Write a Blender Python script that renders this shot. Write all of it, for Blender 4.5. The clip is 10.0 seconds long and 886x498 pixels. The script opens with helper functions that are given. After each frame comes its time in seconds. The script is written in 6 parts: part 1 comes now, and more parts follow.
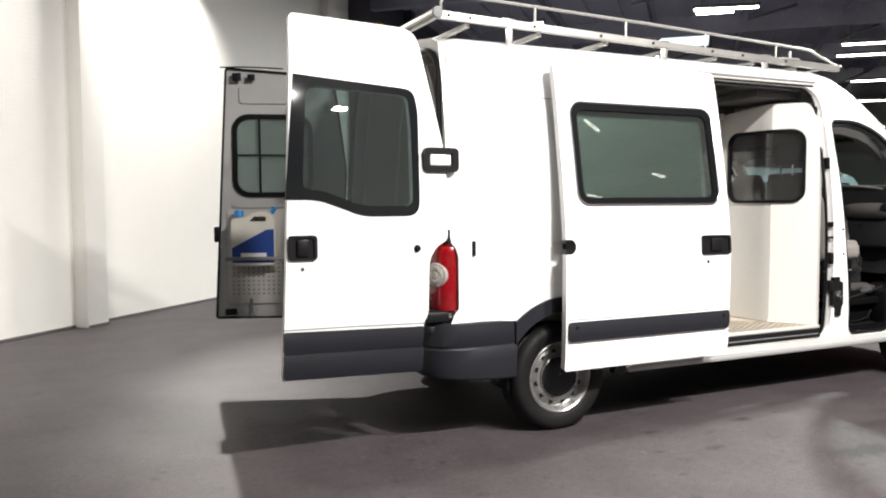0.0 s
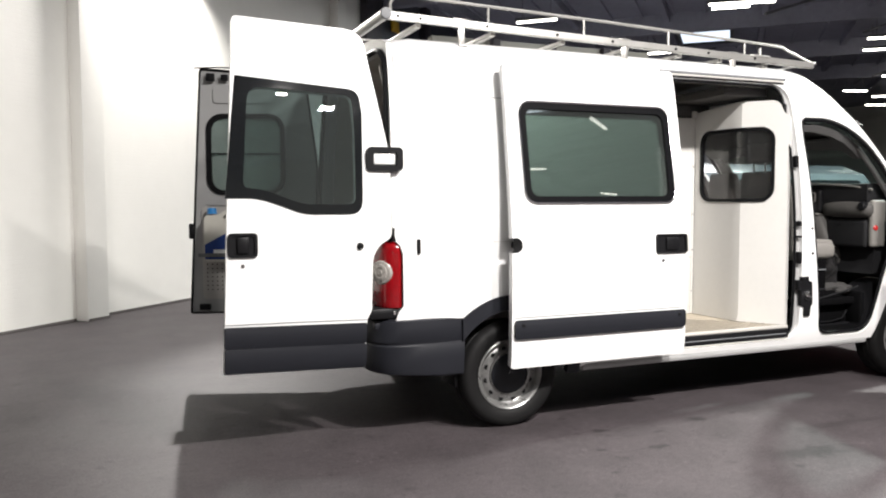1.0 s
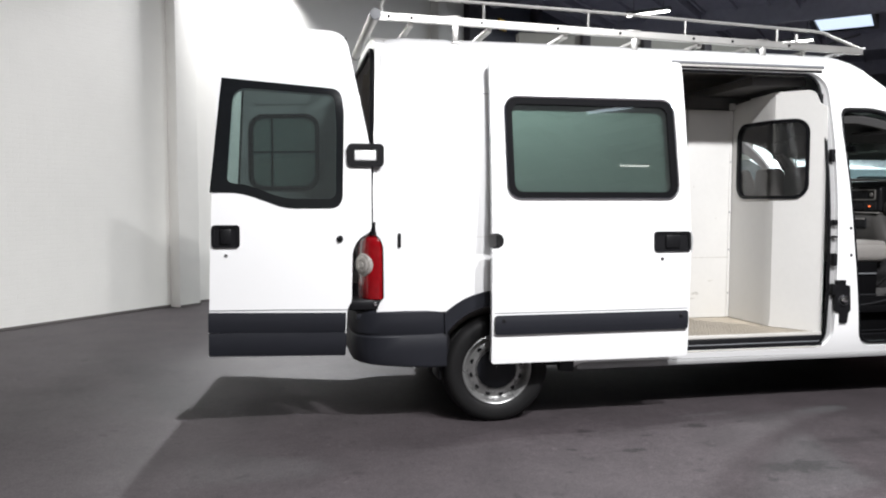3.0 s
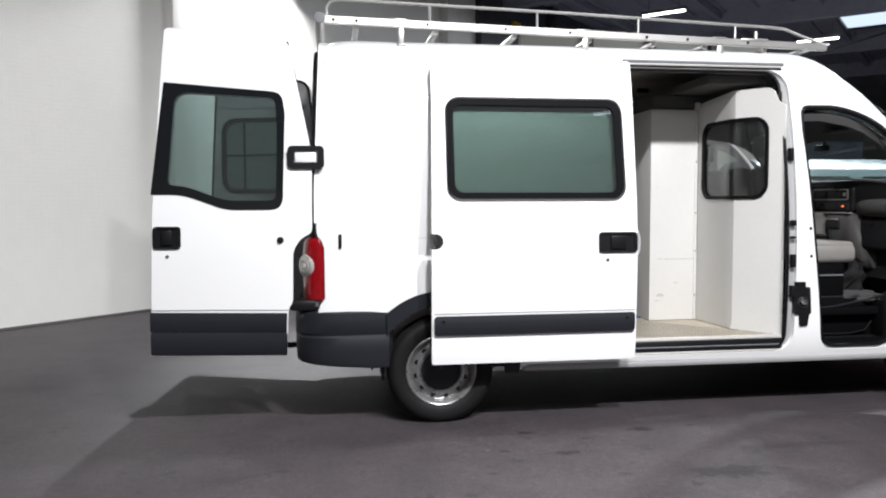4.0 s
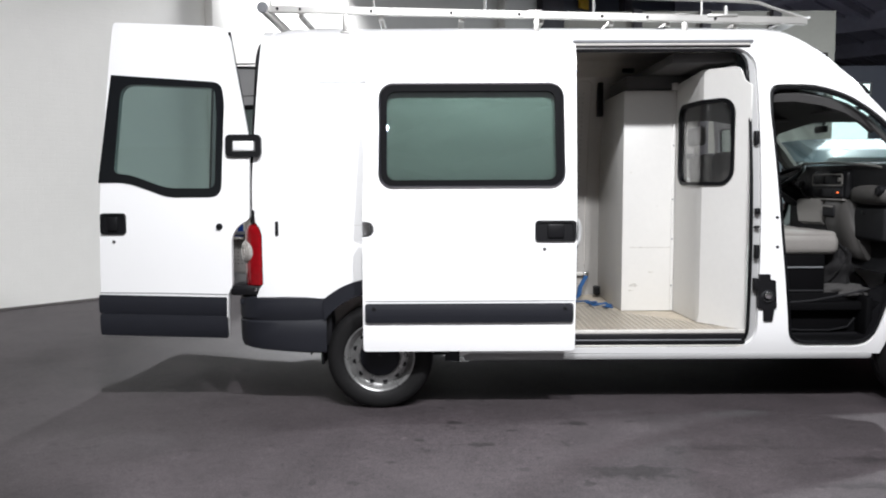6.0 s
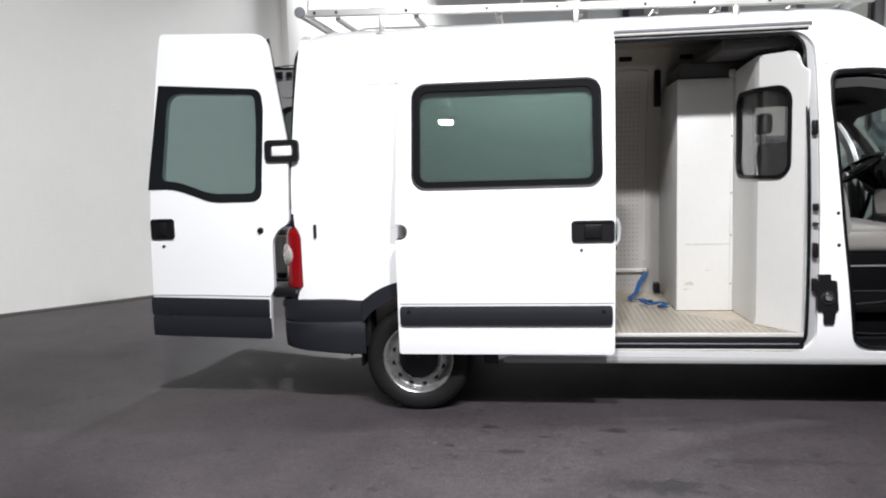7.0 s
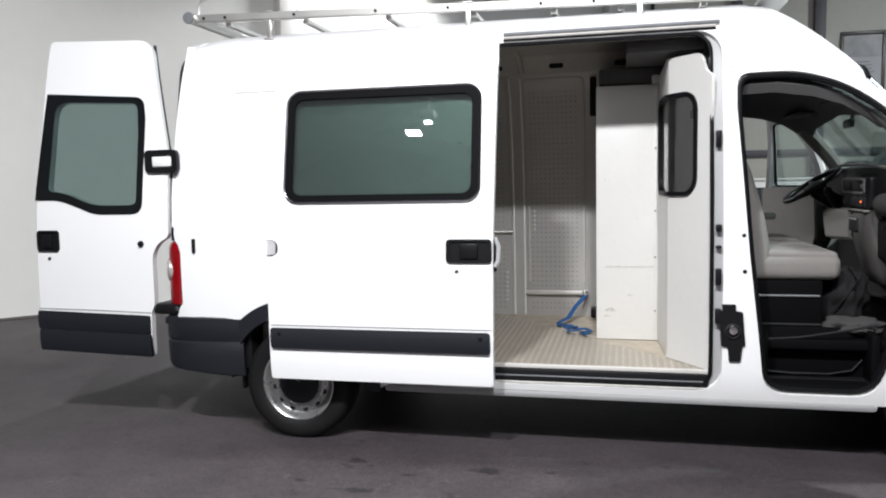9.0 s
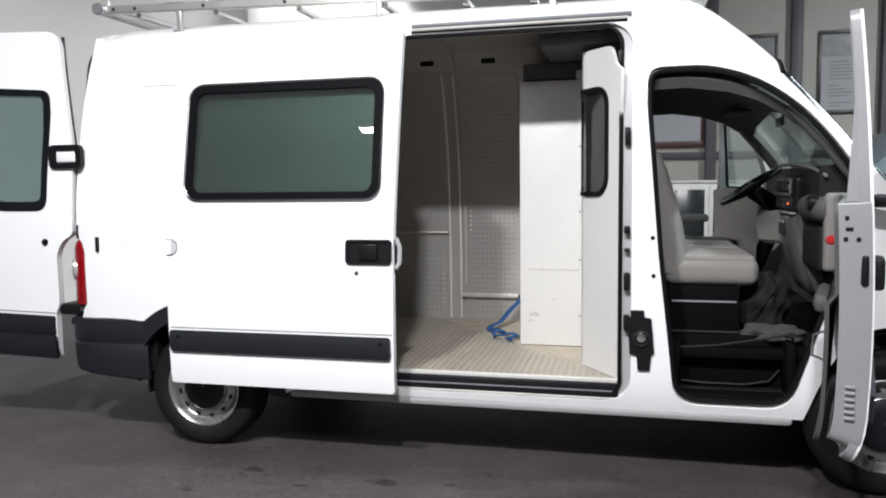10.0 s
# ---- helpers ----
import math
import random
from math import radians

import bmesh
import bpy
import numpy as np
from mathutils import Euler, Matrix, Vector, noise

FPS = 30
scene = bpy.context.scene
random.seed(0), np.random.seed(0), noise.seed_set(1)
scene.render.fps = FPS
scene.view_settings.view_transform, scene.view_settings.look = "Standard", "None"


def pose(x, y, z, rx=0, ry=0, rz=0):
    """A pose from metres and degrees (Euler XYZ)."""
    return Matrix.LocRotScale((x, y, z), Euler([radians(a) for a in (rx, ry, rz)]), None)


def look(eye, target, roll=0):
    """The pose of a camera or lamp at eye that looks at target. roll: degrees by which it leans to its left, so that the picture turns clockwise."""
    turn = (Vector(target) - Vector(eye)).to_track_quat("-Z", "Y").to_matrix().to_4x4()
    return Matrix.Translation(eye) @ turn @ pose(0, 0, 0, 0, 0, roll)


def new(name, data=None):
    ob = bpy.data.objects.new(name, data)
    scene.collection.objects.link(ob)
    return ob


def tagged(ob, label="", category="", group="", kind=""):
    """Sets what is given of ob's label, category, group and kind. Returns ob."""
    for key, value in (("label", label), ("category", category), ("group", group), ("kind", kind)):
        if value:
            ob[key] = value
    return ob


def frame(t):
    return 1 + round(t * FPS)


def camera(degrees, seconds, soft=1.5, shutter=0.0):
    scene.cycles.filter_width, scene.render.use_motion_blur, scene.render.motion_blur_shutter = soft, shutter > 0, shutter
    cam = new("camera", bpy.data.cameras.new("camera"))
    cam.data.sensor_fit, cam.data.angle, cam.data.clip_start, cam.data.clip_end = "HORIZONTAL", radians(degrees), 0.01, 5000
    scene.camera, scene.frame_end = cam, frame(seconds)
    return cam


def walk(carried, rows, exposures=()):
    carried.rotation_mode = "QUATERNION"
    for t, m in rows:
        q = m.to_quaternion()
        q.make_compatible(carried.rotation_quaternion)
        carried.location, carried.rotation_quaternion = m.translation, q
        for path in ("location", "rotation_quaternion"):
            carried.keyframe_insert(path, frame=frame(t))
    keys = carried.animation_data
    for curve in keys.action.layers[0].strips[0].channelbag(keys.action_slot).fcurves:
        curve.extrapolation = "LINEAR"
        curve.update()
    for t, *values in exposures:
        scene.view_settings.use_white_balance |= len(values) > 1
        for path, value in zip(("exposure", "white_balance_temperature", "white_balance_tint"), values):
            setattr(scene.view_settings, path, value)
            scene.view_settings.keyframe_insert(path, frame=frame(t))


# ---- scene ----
cam = camera(59.7, 10.0, soft=2.0)
PATH = [
    (0, (-2.681, -3.971, 1.464), (-1.843, -2.159, 1.347), -0.3),
    (0.5, (-2.45, -4.119, 1.475), (-1.663, -2.284, 1.352), -0.2),
    (1, (-2.206, -4.244, 1.475), (-1.452, -2.396, 1.349), -0.2),
    (1.5, (-1.968, -4.359, 1.454), (-1.3, -2.478, 1.336), -0.5),
    (2, (-1.742, -4.462, 1.458), (-1.177, -2.547, 1.332), -0.3),
    (2.2, (-1.643, -4.494, 1.458), (-1.114, -2.569, 1.329), -0.3),
    (3.3, (-1.08, -4.672, 1.44), (-0.754, -2.702, 1.319), 0.1),
    (3.5, (-0.956, -4.705, 1.432), (-0.665, -2.729, 1.318), -0.0),
    (4, (-0.632, -4.739, 1.434), (-0.345, -2.763, 1.315), -0.2),
    (4.5, (-0.339, -4.786, 1.429), (-0.138, -2.8, 1.305), -0.5),
    (5, (-0.111, -4.82, 1.43), (-0.037, -2.825, 1.312), -0.3),
    (5.5, (0.198, -4.81, 1.458), (0.237, -2.815, 1.318), -0.5),
    (5.7, (0.324, -4.816, 1.468), (0.346, -2.822, 1.313), -0.4),
    (6.8, (0.813, -4.706, 1.555), (0.644, -2.723, 1.354), -0.9),
    (7, (0.912, -4.699, 1.58), (0.646, -2.727, 1.372), -1.6),
    (7.5, (1.229, -4.527, 1.551), (0.935, -2.558, 1.363), -1.4),
    (8, (1.507, -4.408, 1.557), (1.174, -2.445, 1.372), -1.4),
    (8.5, (1.761, -4.288, 1.547), (1.34, -2.341, 1.372), -1.4),
    (9, (2.018, -4.144, 1.556), (1.562, -2.205, 1.385), -1.1),
    (9.5, (2.316, -3.967, 1.533), (1.88, -2.022, 1.368), -0.9),
    (10, (2.547, -3.828, 1.533), (2.064, -1.894, 1.364), -0.7),
]
walk(cam, [(t, look(eye, target, roll)) for t, eye, target, roll in PATH],
     exposures=[(0, 0.6, 6800, 10), (1, 0.45, 6700, 10), (2, 0.24, 6450, 10), (3.5, 0.09, 6250, 10), (5.5, 0.05, 6200, 10), (7.5, 0.03, 6200, 10), (10, -0.06, 6200, 10)])

# ---- light ----
world = bpy.data.worlds.new("world")
scene.world = world
world.use_nodes = True
world.node_tree.nodes["Background"].inputs[0].default_value = (0.8, 0.85, 0.9, 1)
world.node_tree.nodes["Background"].inputs[1].default_value = 0.05
TOP = 6.4                                           # height of the hall roof
WARM, COOL, GREENISH = (1.0, 0.98, 0.97), (0.93, 0.97, 1.0), (0.97, 1.0, 0.975)


def area_lamp(name, eye, target, size, watts, colour, size_y=None):
    d = bpy.data.lights.new(name, "AREA")
    d.energy, d.color, d.size = watts, colour, size
    if size_y:
        d.shape, d.size_y = "RECTANGLE", size_y
    ob = new(name, d)
    ob.matrix_world = look(eye, target)
    return ob


def spot_lamp(name, eye, target, degrees, blend, watts, colour, radius=0.08):
    d = bpy.data.lights.new(name, "SPOT")
    d.energy, d.color, d.spot_size, d.spot_blend, d.shadow_soft_size = watts, colour, radians(degrees), blend, radius
    ob = new(name, d)
    ob.matrix_world = look(eye, target)
    return ob


# hall luminaires over the parking bay, hung below the ceiling
LUMINAIRES = [(2.4, -4.66, 5.6), (0.6, -4.5, 5.6), (-0.18, -3.39, 3.48), (7.7, 0.9, 5.6), (-0.4, -4.69, 4.24)]
for (x, y, z), watts, size, tone in zip(LUMINAIRES, (570, 640, 40, 860, 16), (0.36, 0.36, 0.15, 0.3, 0.12), (WARM, WARM, WARM, GREENISH, WARM)):
    area_lamp("bay_light", (x, y, z - 0.06), (x, y + 0.01, 0), size, watts, tone)
area_lamp("hall_light", (10.0, 12.0, 5.5), (10.0, 12.0, 0), 5.0, 900, COOL, 5.0)
spot_lamp("flood_light", (-1.0, 7.75, 4.9), (0.5, 1.0, 0.0), 50, 0.7, 1300, WARM, 0.05)
# two added fill spots, only there to brighten the white wall
spot_lamp("wall_fill_west", (-4.2, -1.6, 5.52), (-4.6, 4.6, 1.5), 66, 0.8, 860, WARM, 0.2)
spot_lamp("wall_fill_north", (-1.15, 7.0, 5.2), (-2.3, 7.3, 2.6), 120, 0.35, 600, WARM, 0.35)

# ---- materials ----


def material(name, colour, rough=0.5, metal=0.0, spec=0.5, coat=0.0, scale=0.0, vary=0.0, bump=0.0, bump_scale=200.0,
             wear=0.0, wear_scale=3.0, rough_vary=0.0):
    """Principled surface with tone variation at two scales and a fine bump."""
    m = bpy.data.materials.new(name)
    m.use_nodes = True
    n, l = m.node_tree.nodes, m.node_tree.links
    b = n["Principled BSDF"]
    b.inputs["Base Color"].default_value = (*colour, 1)
    b.inputs["Roughness"].default_value = rough
    b.inputs["Metallic"].default_value = metal
    b.inputs["Specular IOR Level"].default_value = spec
    b.inputs["Coat Weight"].default_value = coat
    b.inputs["Coat Roughness"].default_value = 0.08
    tc = n.new("ShaderNodeTexCoord")
    if vary or wear:
        fine, coarse = n.new("ShaderNodeTexNoise"), n.new("ShaderNodeTexNoise")
        fine.inputs["Scale"].default_value, fine.inputs["Detail"].default_value = scale or 40, 5
        coarse.inputs["Scale"].default_value, coarse.inputs["Detail"].default_value = wear_scale, 6
        l.new(tc.outputs["Object"], fine.inputs["Vector"])
        l.new(tc.outputs["Object"], coarse.inputs["Vector"])
        a = n.new("ShaderNodeMath")
        a.operation = "MULTIPLY_ADD"
        a.inputs[1].default_value, a.inputs[2].default_value = vary * 2, 1 - vary
        l.new(fine.outputs["Fac"], a.inputs[0])
        c = n.new("ShaderNodeMath")
        c.operation = "MULTIPLY_ADD"
        c.inputs[1].default_value, c.inputs[2].default_value = wear * 2, 1 - wear
        l.new(coarse.outputs["Fac"], c.inputs[0])
        mul = n.new("ShaderNodeMath")
        mul.operation = "MULTIPLY"
        l.new(a.outputs[0], mul.inputs[0])
        l.new(c.outputs[0], mul.inputs[1])
        mix = n.new("ShaderNodeVectorMath")
        mix.operation = "SCALE"
        mix.inputs[0].default_value = colour
        l.new(mul.outputs[0], mix.inputs["Scale"])
        l.new(mix.outputs[0], b.inputs["Base Color"])
        if rough_vary:
            r = n.new("ShaderNodeMath")
            r.operation = "MULTIPLY_ADD"
            r.inputs[1].default_value, r.inputs[2].default_value = rough_vary * 2, rough - rough_vary
            l.new(coarse.outputs["Fac"], r.inputs[0])
            l.new(r.outputs[0], b.inputs["Roughness"])
    if bump:
        t = n.new("ShaderNodeTexNoise")
        t.inputs["Scale"].default_value, t.inputs["Detail"].default_value = bump_scale, 3
        l.new(tc.outputs["Object"], t.inputs["Vector"])
        bp = n.new("ShaderNodeBump")
        bp.inputs["Strength"].default_value, bp.inputs["Distance"].default_value = bump, 0.004
        l.new(t.outputs["Fac"], bp.inputs["Height"])
        l.new(bp.outputs[0], b.inputs["Normal"])
    return m


def glass(name, tint, gloss=1.0, haze=0.0):
    """Thin tinted pane: clear with a tint, and a clear reflection that grows towards grazing angles."""
    m = bpy.data.materials.new(name)
    m.use_nodes = True
    n, l = m.node_tree.nodes, m.node_tree.links
    n.remove(n["Principled BSDF"])
    clear, shiny, lw, mix = (n.new("ShaderNodeBsdfTransparent"), n.new("ShaderNodeBsdfGlossy"), n.new("ShaderNodeLayerWeight"), n.new("ShaderNodeMixShader"))
    clear.inputs[0].default_value = (*[c ** 0.5 for c in tint], 1)
    shiny.inputs["Roughness"].default_value = 0.0
    lw.inputs["Blend"].default_value = 0.5
    pw, ma = n.new("ShaderNodeMath"), n.new("ShaderNodeMath")
    pw.operation, ma.operation = "POWER", "MULTIPLY_ADD"
    pw.inputs[1].default_value = 4.0
    ma.inputs[1].default_value, ma.inputs[2].default_value = 0.85 * gloss, 0.045 * gloss
    l.new(lw.outputs["Facing"], pw.inputs[0])
    l.new(pw.outputs[0], ma.inputs[0])
    l.new(ma.outputs[0], mix.inputs[0])
    l.new(clear.outputs[0], mix.inputs[1])
    l.new(shiny.outputs[0], mix.inputs[2])
    out = mix
    if haze:
        dust, film = n.new("ShaderNodeBsdfDiffuse"), n.new("ShaderNodeMixShader")
        dust.inputs[0].default_value = (0.6, 0.62, 0.62, 1)
        film.inputs[0].default_value = haze
        l.new(mix.outputs[0], film.inputs[1])
        l.new(dust.outputs[0], film.inputs[2])
        out = film
    l.new(out.outputs[0], n["Material Output"].inputs[0])
    return m


def glow(name, colour, strength):
    m = bpy.data.materials.new(name)
    m.use_nodes = True
    b = m.node_tree.nodes["Principled BSDF"]
    b.inputs["Base Color"].default_value = (*colour, 1)
    b.inputs["Emission Color"].default_value = (*colour, 1)
    b.inputs["Emission Strength"].default_value = strength
    return m


PAINT = material("white_van_paint", (0.78, 0.78, 0.775), 0.3, coat=0.35, vary=0.015, scale=120, wear=0.02, wear_scale=1.5)
# the van's white again, darkened in colour to stand for shaded inner faces
SHADED_WHITE = material("shaded_white_paint", (0.33, 0.33, 0.328), 0.4, vary=0.03, scale=60, wear=0.08, wear_scale=4)
PLASTIC = material("dark_grey_plastic", (0.0125, 0.0133, 0.0175), 0.5, spec=0.25, vary=0.08, scale=90, wear=0.12, wear_scale=5, bump=0.15, bump_scale=900)
BLACK = material("black_plastic", (0.0075, 0.0075, 0.0085), 0.4, spec=0.2, vary=0.1, scale=80, wear=0.1)
RUBBER = material("black_rubber", (0.0042, 0.0042, 0.005), 0.5, spec=0.14, vary=0.15, scale=50, wear=0.2, wear_scale=6, bump=0.1, bump_scale=400)
SEAL = material("window_rubber", (0.0035, 0.0036, 0.0045), 0.6, spec=0.06, vary=0.1, scale=50, wear=0.1)
TYRE = material("tyre_rubber", (0.007, 0.0068, 0.007), 0.6, spec=0.2, vary=0.2, scale=60, wear=0.35, wear_scale=5, bump=0.25, bump_scale=300)
CHROME = material("polished_metal", (0.75, 0.75, 0.76), 0.16, metal=1.0, vary=0.03, wear=0.05)
STEEL = material("worn_steel_wheel", (0.30, 0.30, 0.295), 0.3, metal=0.7, vary=0.25, scale=70, wear=0.35, wear_scale=14, rough_vary=0.12)
ALU = material("bright_aluminium", (0.6, 0.59, 0.565), 0.36, metal=0.75, vary=0.05, scale=80, wear=0.1, wear_scale=5, rough_vary=0.08)
RED_LENS = material("red_lamp_lens", (0.21, 0.003, 0.006), 0.14, coat=0.5, vary=0.3, scale=35, wear=0.1)
CLEAR_LENS = material("clear_lamp_lens", (0.42, 0.40, 0.37), 0.15, metal=0.3, coat=0.6, vary=0.55, scale=60, wear=0.2, wear_scale=20)
GLASS = glass("clear_glass", (0.62, 0.72, 0.70))
GREEN_GLASS = glass("green_tinted_glass", (0.28, 0.345, 0.32), gloss=1.2, haze=0.02)
TINT_GLASS = glass("smoked_glass", (0.27, 0.37, 0.35), haze=0.025)
SMOKE = glass("dark_smoked_acrylic", (0.78, 0.77, 0.77), haze=0.012)
CERAMIC = material("black_glass_border", (0.008, 0.009, 0.01), 0.08, spec=0.6, vary=0.1, scale=30, wear=0.1)
BOARD = material("white_laminate_board", (0.64, 0.63, 0.605), 0.35, vary=0.03, scale=30, wear=0.05, wear_scale=2.5, rough_vary=0.1)
SCUFF = material("grey_scuff_mark", (0.5, 0.485, 0.45), 0.6, vary=0.3, scale=60, wear=0.3, wear_scale=30)
CARGO_WALL = material("grey_steel_liner", (0.42, 0.405, 0.385), 0.42, metal=0.2, vary=0.06, scale=40, wear=0.15, wear_scale=3, rough_vary=0.1)
LINER_HOLE = material("dusty_liner_hole", (0.2, 0.19, 0.18), 0.7, vary=0.3, scale=40, wear=0.4, wear_scale=5)
HEADLINER = material("dark_grey_headliner", (0.092, 0.0905, 0.09), 0.9, vary=0.12, scale=120, wear=0.12, bump=0.3, bump_scale=500)
ROOF_LINER = material("beige_cargo_roof", (0.47, 0.45, 0.41), 0.6, vary=0.08, scale=20, wear=0.22, wear_scale=4)
CARGO_FLOOR = material("floor_plate", (0.40, 0.36, 0.30), 0.45, metal=0.3, vary=0.1, scale=50, wear=0.22, wear_scale=5, rough_vary=0.12)
PLATE_RIB = material("worn_bright_rib", (0.5, 0.455, 0.385), 0.4, metal=0.35, vary=0.12, scale=50, wear=0.25, wear_scale=5, rough_vary=0.1)
FABRIC = material("grey_beige_fabric", (0.21, 0.198, 0.184), 0.95, vary=0.12, scale=140, wear=0.12, wear_scale=5, bump=0.6, bump_scale=700)
DOOR_BEIGE = material("beige_door_panel", (0.46, 0.436, 0.408), 0.8, vary=0.08, scale=90, wear=0.1, wear_scale=5, bump=0.2, bump_scale=700)
# white door paint with the shade of the shut faces put into the colour
DOOR_SHUT_SHADED = material("shaded_door_white", (0.235, 0.235, 0.24), 0.4, vary=0.04, scale=60, wear=0.12, wear_scale=4)
GREY_CLOTH = material("grey_floor_cloth", (0.042, 0.04, 0.039), 0.9, vary=0.2, scale=90, wear=0.25, wear_scale=10, bump=0.5, bump_scale=500)
CAB_BLACK = material("black_cab_plastic", (0.0038, 0.0038, 0.0042), 0.65, spec=0.03, vary=0.1, scale=90, wear=0.03, wear_scale=8, bump=0.2, bump_scale=600)
BAG_CLOTH = material("dark_bag_cloth", (0.016, 0.0155, 0.016), 0.85, spec=0.1, vary=0.2, scale=90, wear=0.3, wear_scale=12, bump=0.4, bump_scale=500)
FABRIC_DARK = material("dark_grey_fabric", (0.12, 0.115, 0.11), 0.95, vary=0.12, scale=140, wear=0.12, bump=0.6, bump_scale=700)
TRIM = material("grey_interior_trim", (0.17, 0.162, 0.15), 0.65, vary=0.06, scale=90, wear=0.08, bump=0.2, bump_scale=800)
TRIM_DARK = material("taupe_interior_trim", (0.052, 0.049, 0.046), 0.65, vary=0.06, scale=90, wear=0.08, bump=0.2, bump_scale=800)
DOOR_TRIM = material("charcoal_door_trim", (0.05, 0.049, 0.049), 0.65, vary=0.06, scale=90, wear=0.1, bump=0.2, bump_scale=800)
DASH = material("anthracite_dash", (0.014, 0.014, 0.0152), 0.6, spec=0.15, vary=0.08, scale=90, wear=0.1, bump=0.25, bump_scale=800)
BLUE = material("blue_webbing", (0.012, 0.07, 0.2), 0.8, vary=0.2, scale=90, wear=0.2, bump=0.4, bump_scale=500)
BLUE_LABEL = material("blue_label", (0.01, 0.045, 0.22), 0.5, vary=0.05, wear=0.05)
BLUE_CAP = material("bright_blue_plastic", (0.02, 0.22, 0.55), 0.4, vary=0.05, wear=0.05)
CAN = material("milky_white_plastic", (0.6, 0.58, 0.52), 0.5, vary=0.04, wear=0.08)
WHITE_INK = material("white_print", (0.8, 0.8, 0.8), 0.6, vary=0.02, wear=0.02)
GREY_INK = material("grey_print", (0.2, 0.2, 0.21), 0.7, vary=0.1, wear=0.1)
SKIRTING = material("dirty_grey_skirting", (0.11, 0.10, 0.095), 0.7, vary=0.2, scale=12, wear=0.3, wear_scale=2)
PAPER = material("poster_paper", (0.33, 0.335, 0.355), 0.6, vary=0.03, wear=0.06)
PICTURE = material("dark_photo_print", (0.16, 0.16, 0.17), 0.4, vary=0.5, scale=9, wear=0.4, wear_scale=4)
FRAME = material("dark_picture_frame", (0.03, 0.027, 0.027), 0.4, vary=0.1, wear=0.1)
SIGN_YELLOW = material("yellow_plastic", (0.75, 0.45, 0.03), 0.5, vary=0.05, wear=0.05)
RED = material("red_plastic", (0.4, 0.018, 0.018), 0.4, vary=0.05, wear=0.05)
DARK_RED = material("dark_red_paint", (0.055, 0.012, 0.016), 0.45, vary=0.08, wear=0.1)
STRIP = material("polished_edge_strip", (0.82, 0.80, 0.76), 0.25, metal=0.1, vary=0.05, scale=60, wear=0.1, wear_scale=6)
BRIGHT = material("bright_brushed_metal", (0.66, 0.64, 0.60), 0.4, metal=0.25, vary=0.06, scale=60, wear=0.15, wear_scale=6)
TAN = material("tan_floor_stain", (0.433, 0.380, 0.300), 0.6, vary=0.2, scale=30, wear=0.4, wear_scale=8)
BUS_BLUE = material("light_blue_paint", (0.15, 0.19, 0.21), 0.25, coat=0.4, vary=0.03, wear=0.06, wear_scale=1)
DARK_WINDOW = material("dark_vehicle_glass", (0.015, 0.02, 0.022), 0.22, spec=0.6, vary=0.1, wear=0.1)
STRUCTURE_STEEL = material("dark_painted_steel", (0.05, 0.045, 0.055), 0.5, vary=0.12, scale=20, wear=0.2, wear_scale=2)
GREY_STEEL = material("grey_painted_steel", (0.16, 0.165, 0.175), 0.5, vary=0.12, scale=20, wear=0.2, wear_scale=2)
CEILING = material("dark_roof_sheet", (0.33, 0.33, 0.40), 0.7, vary=0.15, scale=8, wear=0.3, wear_scale=0.6)
HALL_WALL = material("plain_grey_wall", (0.5, 0.49, 0.45), 0.6, vary=0.05, scale=15, wear=0.15, wear_scale=0.8)
PARTITION = material("grey_cream_partition", (0.324, 0.317, 0.284), 0.5, vary=0.05, scale=15, wear=0.15, wear_scale=0.8)
DARK_PANEL = material("dark_blue_grey_panel", (0.06, 0.065, 0.085), 0.4, vary=0.1, scale=10, wear=0.2, wear_scale=0.8)
TUBE = glow("lit_tube", (1.0, 0.97, 0.9), 9.0)
DAY_PANE = glow("daylit_pane", (0.85, 1.0, 0.97), 1.6)
SKY_PANE = glow("lit_skylight_pane", (0.72, 0.84, 1.0), 1.0)
BRIGHT_SKY = glow("bright_skylight_pane", (0.8, 0.9, 1.0), 5.0)
AMBER = glow("amber_display", (1.0, 0.16, 0.03), 1.5)


